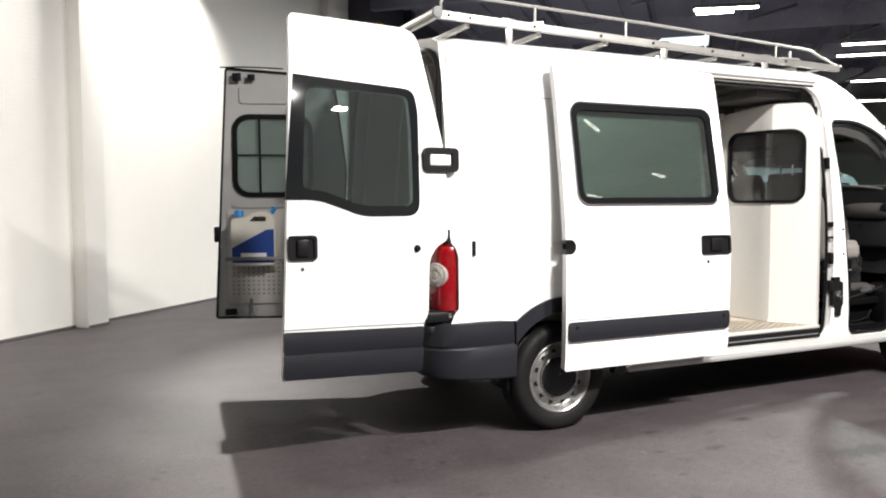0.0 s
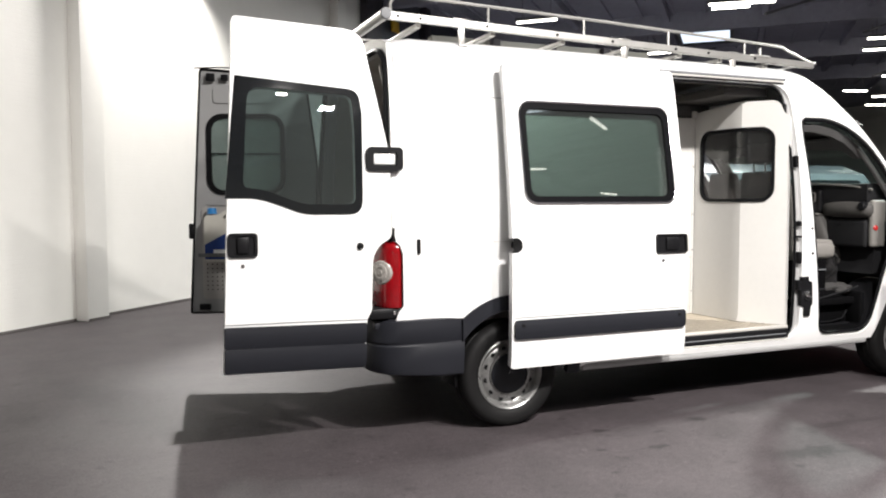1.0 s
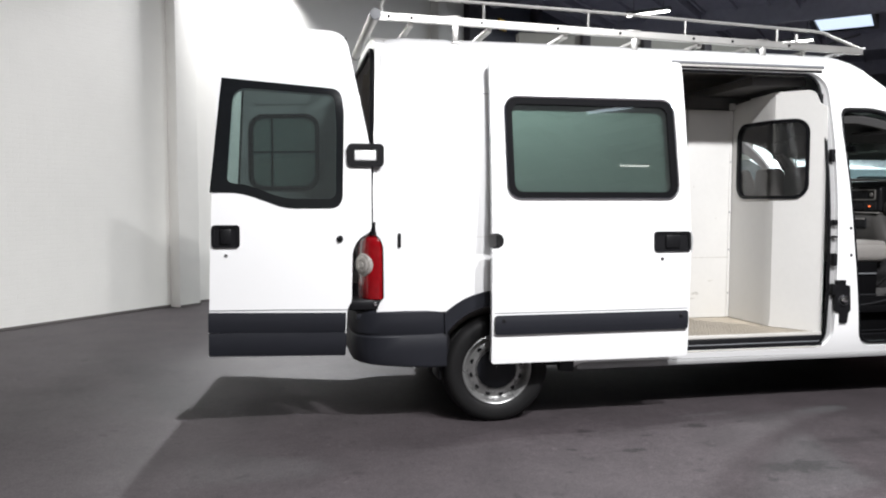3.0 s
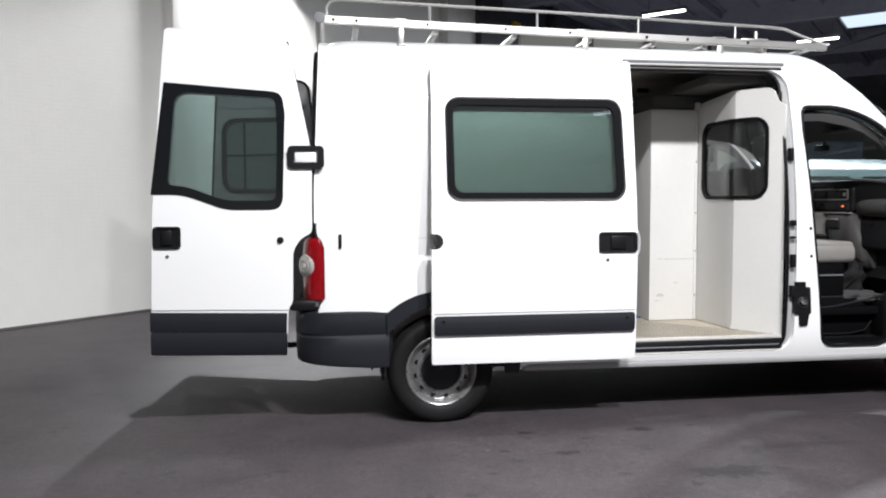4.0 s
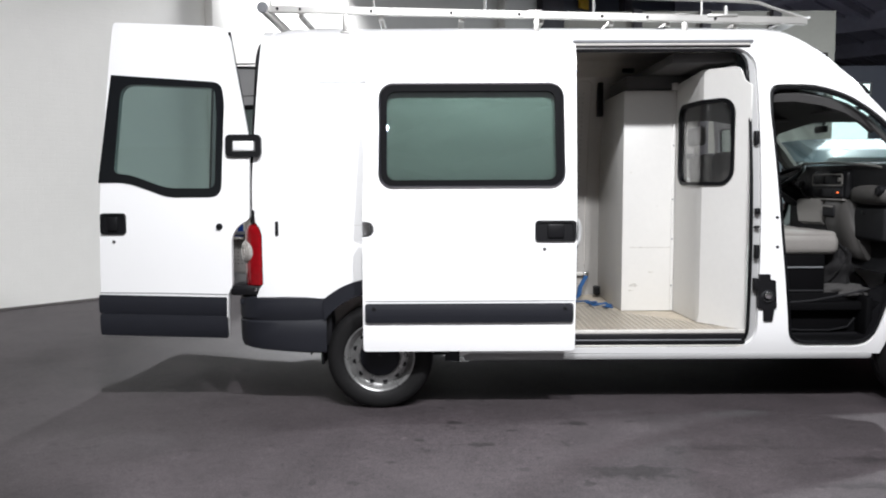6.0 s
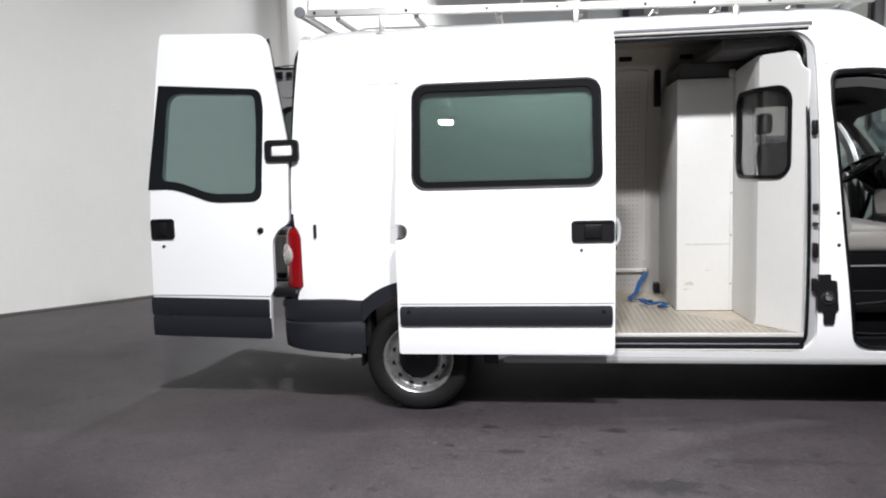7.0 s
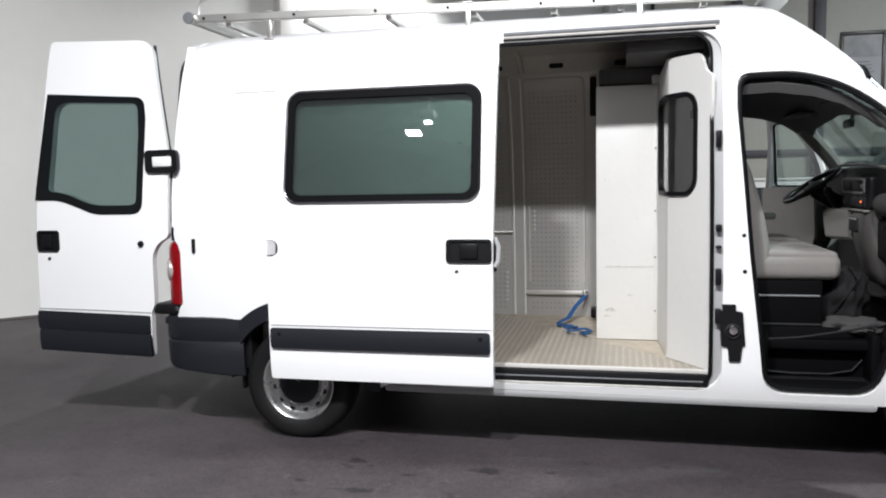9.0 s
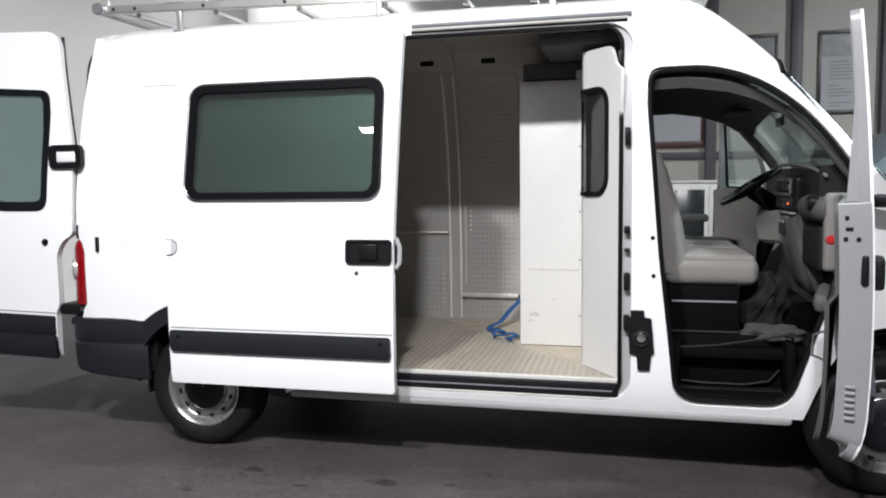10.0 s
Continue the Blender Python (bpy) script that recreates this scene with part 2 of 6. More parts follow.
def wall_paint():
    """White-painted brickwork: faint courses in relief, uneven dirt."""
    m = material("white_painted_brick", (0.77, 0.757, 0.72), 0.6, vary=0.025, scale=6, wear=0.06, wear_scale=0.7)
    n, l = m.node_tree.nodes, m.node_tree.links
    tc, mp, br = n.new("ShaderNodeTexCoord"), n.new("ShaderNodeMapping"), n.new("ShaderNodeTexBrick")
    mp.inputs["Rotation"].default_value = (radians(90), 0, 0)
    br.inputs["Scale"].default_value = 4.6
    br.inputs["Mortar Size"].default_value = 0.012
    br.inputs["Mortar Smooth"].default_value = 0.6
    noise_n = n.new("ShaderNodeTexNoise")
    noise_n.inputs["Scale"].default_value, noise_n.inputs["Detail"].default_value = 30, 5
    add = n.new("ShaderNodeMath")
    add.operation = "MULTIPLY_ADD"
    add.inputs[1].default_value = 0.35
    bp = n.new("ShaderNodeBump")
    bp.inputs["Strength"].default_value, bp.inputs["Distance"].default_value = 0.3, 0.006
    l.new(tc.outputs["Object"], mp.inputs["Vector"])
    l.new(mp.outputs[0], br.inputs["Vector"])
    l.new(tc.outputs["Object"], noise_n.inputs["Vector"])
    l.new(noise_n.outputs["Fac"], add.inputs[0])
    inv = n.new("ShaderNodeMath")
    inv.operation = "SUBTRACT"
    inv.inputs[0].default_value = 1.0
    l.new(br.outputs["Fac"], inv.inputs[1])
    l.new(inv.outputs[0], add.inputs[2])
    l.new(add.outputs[0], bp.inputs["Height"])
    l.new(bp.outputs[0], n["Principled BSDF"].inputs["Normal"])
    return m


WALL = wall_paint()

# oil and water stains on the hall floor, and painted door shadow: x, y, half length, half width, strength
STAINS_AND_SHADOW = [(0.71, -0.53, 0.10, 0.035, 0.7), (0.56, -0.53, 0.07, 0.012, 0.5), (0.55, -0.13, 0.07, 0.04, 0.45), (1.29, -0.15, 0.10, 0.05, 0.6), (1.65, -0.12, 0.04, 0.02, 0.4),
          (1.45, -0.95, 0.30, 0.10, 0.35), (2.1, -0.6, 0.45, 0.05, 0.2), (-0.9, -0.6, 0.05, 0.03, 0.3), (0.2, -0.8, 0.03, 0.02, 0.4),
          # the marks at x 3.0 and 2.6 paint in the open front door's shadow
          (1.0, -0.75, 0.03, 0.02, 0.5), (1.1, -0.35, 0.03, 0.02, 0.4), (-3.2, 1.6, 0.5, 0.2, 0.2), (3.0, -0.8, 0.5, 0.07, 0.35), (2.6, -1.15, 0.3, 0.05, 0.25), (0.9, -0.28, 0.06, 0.015, 0.5), (0.35, -0.45, 0.035, 0.02, 0.4)]


def floor_material():
    """Worn dark hall floor: fine grit, cloudy wear, a few stains, bands of painted door shadow."""
    m = material("worn_grey_floor", (0.044, 0.0365, 0.0395), 0.6, vary=0.9, scale=75, wear=0.22, wear_scale=0.9, bump=0.5, bump_scale=110, rough_vary=0.1)
    n, l = m.node_tree.nodes, m.node_tree.links
    b = n["Principled BSDF"]
    base = b.inputs["Base Color"].links[0].from_socket
    tc, wob = n.new("ShaderNodeTexCoord"), n.new("ShaderNodeTexNoise")
    wob.inputs["Scale"].default_value, wob.inputs["Detail"].default_value = 14, 5
    l.new(tc.outputs["Object"], wob.inputs["Vector"])
    total = None
    for x, y, a, c, k in STAINS_AND_SHADOW:
        mp = n.new("ShaderNodeMapping")
        mp.inputs["Location"].default_value = (-x / a, -y / c, 0)
        mp.inputs["Scale"].default_value = (1 / a, 1 / c, 0)
        l.new(tc.outputs["Object"], mp.inputs["Vector"])
        ln = n.new("ShaderNodeVectorMath")
        ln.operation = "LENGTH"
        l.new(mp.outputs[0], ln.inputs[0])
        sm = n.new("ShaderNodeMath")
        sm.operation = "MULTIPLY_ADD"
        sm.inputs[1].default_value = 2.2
        l.new(wob.outputs["Fac"], sm.inputs[0])
        l.new(ln.outputs["Value"], sm.inputs[2])
        mr = n.new("ShaderNodeMapRange")
        mr.inputs["From Min"].default_value, mr.inputs["From Max"].default_value = 1.7, 2.1
        mr.inputs["To Min"].default_value, mr.inputs["To Max"].default_value = 1 - min(0.6, 1.35 * k), 1.0
        l.new(sm.outputs[0], mr.inputs["Value"])
        if total is None:
            total = mr.outputs[0]
        else:
            mu = n.new("ShaderNodeMath")
            mu.operation = "MULTIPLY"
            l.new(total, mu.inputs[0])
            l.new(mr.outputs[0], mu.inputs[1])
            total = mu.outputs[0]
    # grit, and cloudy wear in patches a hand or a pace across
    for scale, detail, lo, hi in ((190, 2, 0.62, 1.4), (22, 4, 0.86, 1.15), (2.6, 6, 0.85, 1.15)):
        gn, gr, gm = n.new("ShaderNodeTexNoise"), n.new("ShaderNodeMapRange"), n.new("ShaderNodeMath")
        gn.inputs["Scale"].default_value, gn.inputs["Detail"].default_value = scale, detail
        gr.inputs["From Min"].default_value, gr.inputs["From Max"].default_value = 0.36, 0.64
        gr.inputs["To Min"].default_value, gr.inputs["To Max"].default_value = lo, hi
        gm.operation = "MULTIPLY"
        l.new(tc.outputs["Object"], gn.inputs["Vector"])
        l.new(gn.outputs["Fac"], gr.inputs["Value"])
        l.new(gr.outputs[0], gm.inputs[0])
        l.new(total, gm.inputs[1])
        total = gm.outputs[0]
    # small dark drips and pale chips, thinly strewn
    for scale, detail, a, b2, lo, hi in ((7, 3, 0.655, 0.69, 1.0, 0.62), (16, 2, 0.70, 0.73, 1.0, 0.6), (13, 2, 0.27, 0.31, 1.45, 1.0)):
        gn, gr, gm, mp = n.new("ShaderNodeTexNoise"), n.new("ShaderNodeMapRange"), n.new("ShaderNodeMath"), n.new("ShaderNodeMapping")
        mp.inputs["Location"].default_value = (scale, 3.0 * scale, 0)
        gn.inputs["Scale"].default_value, gn.inputs["Detail"].default_value = scale, detail
        gr.inputs["From Min"].default_value, gr.inputs["From Max"].default_value = a, b2
        gr.inputs["To Min"].default_value, gr.inputs["To Max"].default_value = lo, hi
        gm.operation = "MULTIPLY"
        l.new(tc.outputs["Object"], mp.inputs["Vector"])
        l.new(mp.outputs[0], gn.inputs["Vector"])
        l.new(gn.outputs["Fac"], gr.inputs["Value"])
        l.new(gr.outputs[0], gm.inputs[0])
        l.new(total, gm.inputs[1])
        total = gm.outputs[0]
    sc = n.new("ShaderNodeVectorMath")
    sc.operation = "SCALE"
    l.new(base, sc.inputs[0])
    l.new(total, sc.inputs["Scale"])
    l.new(sc.outputs[0], b.inputs["Base Color"])
    return m


FLOOR = floor_material()

# ---- building helpers ----
from mathutils import geometry


def part(name, data, mat, parent=None, label="", angle=35):
    """One mesh object from (verts, faces) or a bmesh, under a thing or a part."""
    me = bpy.data.meshes.new(name)
    if isinstance(data, tuple):
        bm = bmesh.new()
        vs = [bm.verts.new(v) for v in data[0]]
        for f in data[1]:
            try:
                bm.faces.new([vs[i] for i in f])
            except ValueError:
                pass
    else:
        bm = data
    bmesh.ops.remove_doubles(bm, verts=bm.verts, dist=1e-5)
    bmesh.ops.recalc_face_normals(bm, faces=bm.faces)
    bm.to_mesh(me)
    bm.free()
    me.polygons.foreach_set("use_smooth", [True] * len(me.polygons))
    me.set_sharp_from_angle(angle=radians(angle))
    me.materials.append(mat)
    ob = new(name, me)
    if parent is not None:
        ob.parent = parent
        if parent.type == "EMPTY":
            ob.matrix_parent_inverse = Matrix.Translation(-parent.location)
    if label:
        ob["label"] = label
    return ob


def empty(name, at, label, category, group="", kind=""):
    ob = new(name)
    ob.location = at
    ob.empty_display_size = 0.1
    return tagged(ob, label, category, group, kind)


def box(x0, x1, y0, y1, z0, z1, bevel=0.0, seg=2, bm=None, m=None):
    """A box, with rounded edges if bevel is given, added to bm."""
    own = bmesh.new()
    bmesh.ops.create_cube(own, size=1)
    for v in own.verts:
        v.co = ((x0 + x1) / 2 + v.co.x * (x1 - x0), (y0 + y1) / 2 + v.co.y * (y1 - y0), (z0 + z1) / 2 + v.co.z * (z1 - z0))
    if bevel:
        bmesh.ops.bevel(own, geom=own.edges[:], offset=min(bevel, 0.49 * min(abs(x1 - x0), abs(y1 - y0), abs(z1 - z0))), segments=seg, affect="EDGES", profile=0.5)
    if m is not None:
        own.transform(m)
    if bm is None:
        return own
    merge(bm, own)
    return bm


def merge(bm, other):
    me = bpy.data.meshes.new("tmp")
    other.to_mesh(me)
    other.free()
    bm.from_mesh(me)
    bpy.data.meshes.remove(me)


def sweep(path, radius, sides=10, closed=False, flat=1.0, bm=None):
    """A round bar along a path; flat squeezes the section."""
    bm = bm or bmesh.new()
    pts = [Vector(p) for p in path]
    n = len(pts)
    rings, up = [], None
    for i, p in enumerate(pts):
        a = pts[(i - 1) % n] if closed or i else p
        b = pts[(i + 1) % n] if closed or i < n - 1 else p
        t = (b - a).normalized()
        if up is None:
            up = Vector((0, 0, 1)) if abs(t.z) < 0.9 else Vector((1, 0, 0))
        side = t.cross(up).normalized()
        up = side.cross(t).normalized()
        rings.append([bm.verts.new(p + radius * (math.cos(k * math.tau / sides) * side + flat * math.sin(k * math.tau / sides) * up)) for k in range(sides)])
    for i in range(n if closed else n - 1):
        r, s = rings[i], rings[(i + 1) % n]
        for k in range(sides):
            bm.faces.new((r[k], r[(k + 1) % sides], s[(k + 1) % sides], s[k]))
    if not closed:
        bm.faces.new(rings[0])
        bm.faces.new(rings[-1][::-1])
    return bm


def lathe(profile, centre, axis="y", sides=48, bm=None):
    """Turn (radius, offset) pairs about an axis through centre."""
    bm = bm or bmesh.new()
    c = Vector(centre)
    rings = []
    for r, o in profile:
        ring = []
        for k in range(sides):
            a, b = r * math.cos(k * math.tau / sides), r * math.sin(k * math.tau / sides)
            ring.append(bm.verts.new(c + Vector({"y": (a, o, b), "z": (a, b, o), "x": (o, a, b)}[axis])))
        rings.append(ring)
    for r, s in zip(rings, rings[1:]):
        for k in range(sides):
            bm.faces.new((r[k], r[(k + 1) % sides], s[(k + 1) % sides], s[k]))
    return bm


def round_rect(x0, x1, z0, z1, r, n=6):
    out = []
    for cx, cz, a0 in ((x1 - r, z1 - r, 0), (x0 + r, z1 - r, 90), (x0 + r, z0 + r, 180), (x1 - r, z0 + r, 270)):
        out += [(cx + r * math.cos(radians(a0 + 90 * i / n)), cz + r * math.sin(radians(a0 + 90 * i / n))) for i in range(n + 1)]
    return out


def rounded(points, r, n=5):
    """A polygon with its corners rounded; r is one radius or one for each corner."""
    out, k = [], len(points)
    for i, p in enumerate(points):
        rad = r[i] if isinstance(r, (list, tuple)) else r
        p, a, b = Vector(p), Vector(points[i - 1]), Vector(points[(i + 1) % k])
        if rad <= 0:
            out.append(tuple(p))
            continue
        da, db = (a - p).normalized(), (b - p).normalized()
        d = min(rad, 0.45 * (a - p).length, 0.45 * (b - p).length)
        s, e = p + da * d, p + db * d
        for j in range(n + 1):
            t = j / n
            out.append(tuple((1 - t) ** 2 * s + 2 * t * (1 - t) * p + t * t * e))
    return out


def densify(poly, step):
    out = []
    for i, p in enumerate(poly):
        p, q = Vector(p), Vector(poly[(i + 1) % len(poly)])
        k = max(1, int(math.ceil((q - p).length / step)))
        out += [tuple(p.lerp(q, j / k)) for j in range(k)]
    return out


def inside(pts, poly):
    x, y = pts[:, 0], pts[:, 1]
    res = np.zeros(len(pts), bool)
    for i in range(len(poly)):
        (x0, y0), (x1, y1) = poly[i - 1], poly[i]
        if y0 == y1:
            continue
        res ^= ((y0 > y) != (y1 > y)) & (x < (x1 - x0) * (y - y0) / (y1 - y0) + x0)
    return res


def sheet(outline, holes, place, thick, step=0.06):
    """A curved plate: a 2D outline with holes, laid on the surface place(u, v) and given thickness along inward(u, v)."""
    loops = [densify(outline, step)] + [densify(h, step) for h in holes]
    verts, edges = [], []
    for lp in loops:
        s = len(verts)
        verts += lp
        edges += [(s + i, s + (i + 1) % len(lp)) for i in range(len(lp))]
    bound = np.array(verts)
    us, vs = np.arange(bound[:, 0].min(), bound[:, 0].max(), step), np.arange(bound[:, 1].min(), bound[:, 1].max(), step)
    grid = np.array([(u, v) for u in us for v in vs])
    ok = inside(grid, loops[0])
    for h in loops[1:]:
        ok &= ~inside(grid, h)
    grid = grid[ok]
    if len(grid):
        near = np.min(np.hypot(grid[:, None, 0] - bound[None, :, 0], grid[:, None, 1] - bound[None, :, 1]), axis=1)
        grid = grid[near > 0.45 * step]
    pts = [Vector(p) for p in verts] + [Vector((float(a), float(b))) for a, b in grid]
    v2, _, f2, *_ = geometry.delaunay_2d_cdt(pts, edges, [], 0, 1e-6)
    cen = np.array([[sum(v2[i][k] for i in f) / len(f) for k in (0, 1)] for f in f2])
    keep = inside(cen, loops[0])
    for h in loops[1:]:
        keep &= ~inside(cen, h)
    tris = [f for f, k in zip(f2, keep) if k]
    e = 0.004
    front, back = [], []
    for p in v2:
        c = Vector(place(p.x, p.y))
        du, dv = Vector(place(p.x + e, p.y)) - c, Vector(place(p.x, p.y + e)) - c
        nrm = du.cross(dv).normalized()
        front.append(c)
        back.append(c - nrm * thick)
    n = len(v2)
    faces = [tuple(f) for f in tris] + [tuple(i + n for i in reversed(f)) for f in tris]
    count = {}
    for f in tris:
        for i in range(3):
            a, b = f[i], f[(i + 1) % 3]
            key = (min(a, b), max(a, b))
            count[key] = None if key in count else (a, b)
    for ab in count.values():
        if ab:
            faces.append((ab[1], ab[0], ab[0] + n, ab[1] + n))
    return front + back, faces


def interp(table):
    xs, ys = [a for a, _ in table], [b for _, b in table]
    return lambda x: float(np.interp(x, xs, ys))


def smooth_interp(table, n=12):
    """Smooth curve through the pairs (Catmull-Rom, sampled)."""
    t = [(2 * table[0][0] - table[1][0], 2 * table[0][1] - table[1][1])] + list(table) + [(2 * table[-1][0] - table[-2][0], 2 * table[-1][1] - table[-2][1])]
    xs, ys = [], []
    for i in range(1, len(t) - 2):
        for j in range(n):
            s = j / n
            x = t[i][0] + s * (t[i + 1][0] - t[i][0])
            m0 = (t[i + 1][1] - t[i - 1][1]) / (t[i + 1][0] - t[i - 1][0])
            m1 = (t[i + 2][1] - t[i][1]) / (t[i + 2][0] - t[i][0])
            d = t[i + 1][0] - t[i][0]
            y = (2 * s ** 3 - 3 * s ** 2 + 1) * t[i][1] + (s ** 3 - 2 * s ** 2 + s) * d * m0 + (-2 * s ** 3 + 3 * s ** 2) * t[i + 1][1] + (s ** 3 - s ** 2) * d * m1
            xs.append(x), ys.append(y)
    xs.append(table[-1][0]), ys.append(table[-1][1])
    return lambda x: float(np.interp(x, xs, ys))


def loft(rows, close_u=False):
    """Faces through rows of points of equal length."""
    k = len(rows[0])
    verts = [p for r in rows for p in r]
    faces = [(i * k + j, i * k + (j + 1) % k, (i + 1) * k + (j + 1) % k, (i + 1) * k + j) for i in range(len(rows) - 1) for j in range(k if close_u else k - 1)]
    return verts, faces


def thicken(data, thick, core=(1.8, 1.13, 1.3)):
    """Gives an open shell a thickness towards core."""
    bm = bmesh.new()
    vs = [bm.verts.new(v) for v in data[0]]
    for f in data[1]:
        bm.faces.new([vs[i] for i in f])
    bmesh.ops.remove_doubles(bm, verts=bm.verts, dist=1e-5)
    bmesh.ops.recalc_face_normals(bm, faces=bm.faces)
    c = Vector(core)
    if sum((f.calc_center_median() - c).dot(f.normal) * f.calc_area() for f in bm.faces) < 0:
        bmesh.ops.reverse_faces(bm, faces=bm.faces)
    bm.normal_update()
    bm.verts.index_update()
    verts = [v.co.copy() for v in bm.verts] + [v.co - v.normal * thick for v in bm.verts]
    n = len(bm.verts)
    faces = []
    for f in bm.faces:
        ix = [v.index for v in f.verts]
        faces += [tuple(ix), tuple(i + n for i in reversed(ix))]
    for e in bm.edges:
        if e.is_boundary:
            a, b = (v.index for v in e.verts)
            faces.append((a, b, b + n, a + n))
    bm.free()
    return verts, faces


# ---- the hall ----
U = Vector((0.678, 0.735, 0)).normalized()          # along the white wall
V = Vector((U.y, -U.x, 0))                          # out of it, into the hall
W0 = Vector((-2.58, 6.53, 0))                       # a point on its foot


def wall_box(u0, u1, v0, v1, z0, z1, bevel=0.0):
    m = Matrix(((U.x, V.x, 0, W0.x), (U.y, V.y, 0, W0.y), (0, 0, 1, 0), (0, 0, 0, 1)))
    return box(u0, u1, v0, v1, z0, z1, bevel, m=m)


def build_hall():
    part("floor", box(-16, 34, -16, 34, -0.3, 0.0), FLOOR).update_tag()
    tagged(bpy.data.objects["floor"], "worn dark grey hall floor with oil stains", "floor", kind="structure")
    w = part("wall_north_west", wall_box(-16, 7.55, -0.3, 0.0, 0.0, TOP), WALL)
    tagged(w, "white painted brick wall with a pilaster", "wall", kind="structure")
    for u in (-0.36, -6.6, 6.2):
        p = part("wall_pilaster", wall_box(u, u + 0.34, 0.0, 0.19, 0, TOP, 0.008), WALL)
        tagged(p, "white painted pilaster standing out of the wall", "pilaster", "wall pilasters", "structure")
    for a, b in ((-16, -6.61), (-6.25, -0.37), (-0.01, 6.19)):
        tagged(part("baseboard", wall_box(a, b, 0.0, 0.012, 0.0, 0.03, 0.003), SKIRTING), "thin dirty grey skirting at the foot of the wall", "baseboard", kind="structure")
    tagged(part("baseboard", wall_box(-0.36, -0.02, 0.19, 0.20, 0.0, 0.03, 0.003), SKIRTING), "thin dirty grey skirting at the foot of the pilaster", "baseboard", kind="structure")
    # beyond the white wall: dark panels between steel columns
    w = part("wall_north", wall_box(7.55, 30, -0.3, -0.02, 0.0, TOP), DARK_PANEL)
    tagged(w, "dark blue-grey panelled hall wall", "wall", kind="structure")
    for u0, u1, mat, lab in ((7.55, 8.35, STRUCTURE_STEEL, "dark steel door leaf"), (11.0, 11.35, STRUCTURE_STEEL, "dark steel column"),
                             (14.6, 14.95, STRUCTURE_STEEL, "dark steel column"), (18.3, 18.65, STRUCTURE_STEEL, "dark steel column")):
        tagged(part("wall_column", wall_box(u0, u1, -0.02, 0.16, 0, TOP, 0.01), mat), lab + " against the hall wall", "column", kind="structure")
    blind = bmesh.new()
    for i in range(14):
        merge(blind, wall_box(11.5, 14.4, 0.0, 0.05, 4.5 + i * 0.1, 4.56 + i * 0.1, 0.01))
    tagged(part("wall_grille", blind, GREY_STEEL), "grey slatted grille high on the hall wall", "grille", kind="structure")
    s = part("exit_sign", wall_box(9.15, 9.5, 0.0, 0.07, 5.45, 5.7, 0.01), SIGN_YELLOW)
    tagged(s, "small yellow sign high on the wall", "sign")
    for nm, b in (("wall_south", (-16, 34, -16.3, -16, 0, TOP)), ("wall_east", (34, 34.3, -16, 34, 0, TOP)), ("wall_west", (-16.3, -16, -16, 34, 0, TOP)), ("wall_far", (-16, 34, 34, 34.3, 0, TOP))):
        tagged(part(nm, box(*b), HALL_WALL), "plain grey hall wall", "wall", kind="structure")
    c = bmesh.new()
    box(-16, 34, -16, 34, TOP, TOP + 0.3, bm=c)
    for i in range(9):
        merge(c, wall_box(-16, 34, 1.0 + i * 2.4, 1.14 + i * 2.4, TOP - 0.22, TOP + 0.02))
    for i in range(8):
        merge(c, wall_box(-12 + i * 5.2, -11.8 + i * 5.2, -2, 26, TOP - 0.5, TOP + 0.02))
    for i in range(30):
        merge(c, wall_box(-8, 30, 0.4 + i * 0.8, 0.46 + i * 0.8, TOP - 0.07, TOP + 0.02))
    tagged(part("ceiling", c, CEILING), "dark hall roof with steel purlins and beams", "ceiling", kind="structure")
    for i, (u, v) in enumerate(((6.0, 3.4), (9.2, 5.8), (11.5, 8.2), (14.5, 10.6), (17.0, 5.8), (20.0, 8.2), (22.5, 12.0))):
        a, b = W0 + U * u + V * v, W0 + U * (u + 1.5) + V * (v + 1.2)
        brace = part("roof_brace", sweep([(a.x, a.y, TOP - 0.75), (b.x, b.y, TOP - 0.15)], 0.035, 6), GREY_STEEL)
        tagged(brace, "slanting grey steel brace under the hall roof", "brace", "roof braces", "structure")
    # low partition with framed notices behind the van's bonnet
    y0 = 7.6
    tagged(part("wall_partition", box(2.45, 6.7, y0, y0 + 0.2, 0, 4.15), PARTITION), "grey cream partition wall", "wall", kind="structure")
    for x in (3.55, 4.62, 5.72):
        tagged(part("partition_column", box(x - 0.07, x + 0.07, y0 - 0.14, y0 - 0.002, 0, 4.15, 0.01), STRUCTURE_STEEL), "dark steel column in front of the partition", "column", "partition columns", "structure")
    tagged(part("partition_rail", box(2.45, 6.7, y0 - 0.05, y0 - 0.002, 1.83, 1.93, 0.008), STRUCTURE_STEEL), "dark rail along the partition", "rail", kind="structure")
    for x in (3.84, 4.9, 6.02):
        poster(x, x + 0.56, y0, 2.4, 3.5)


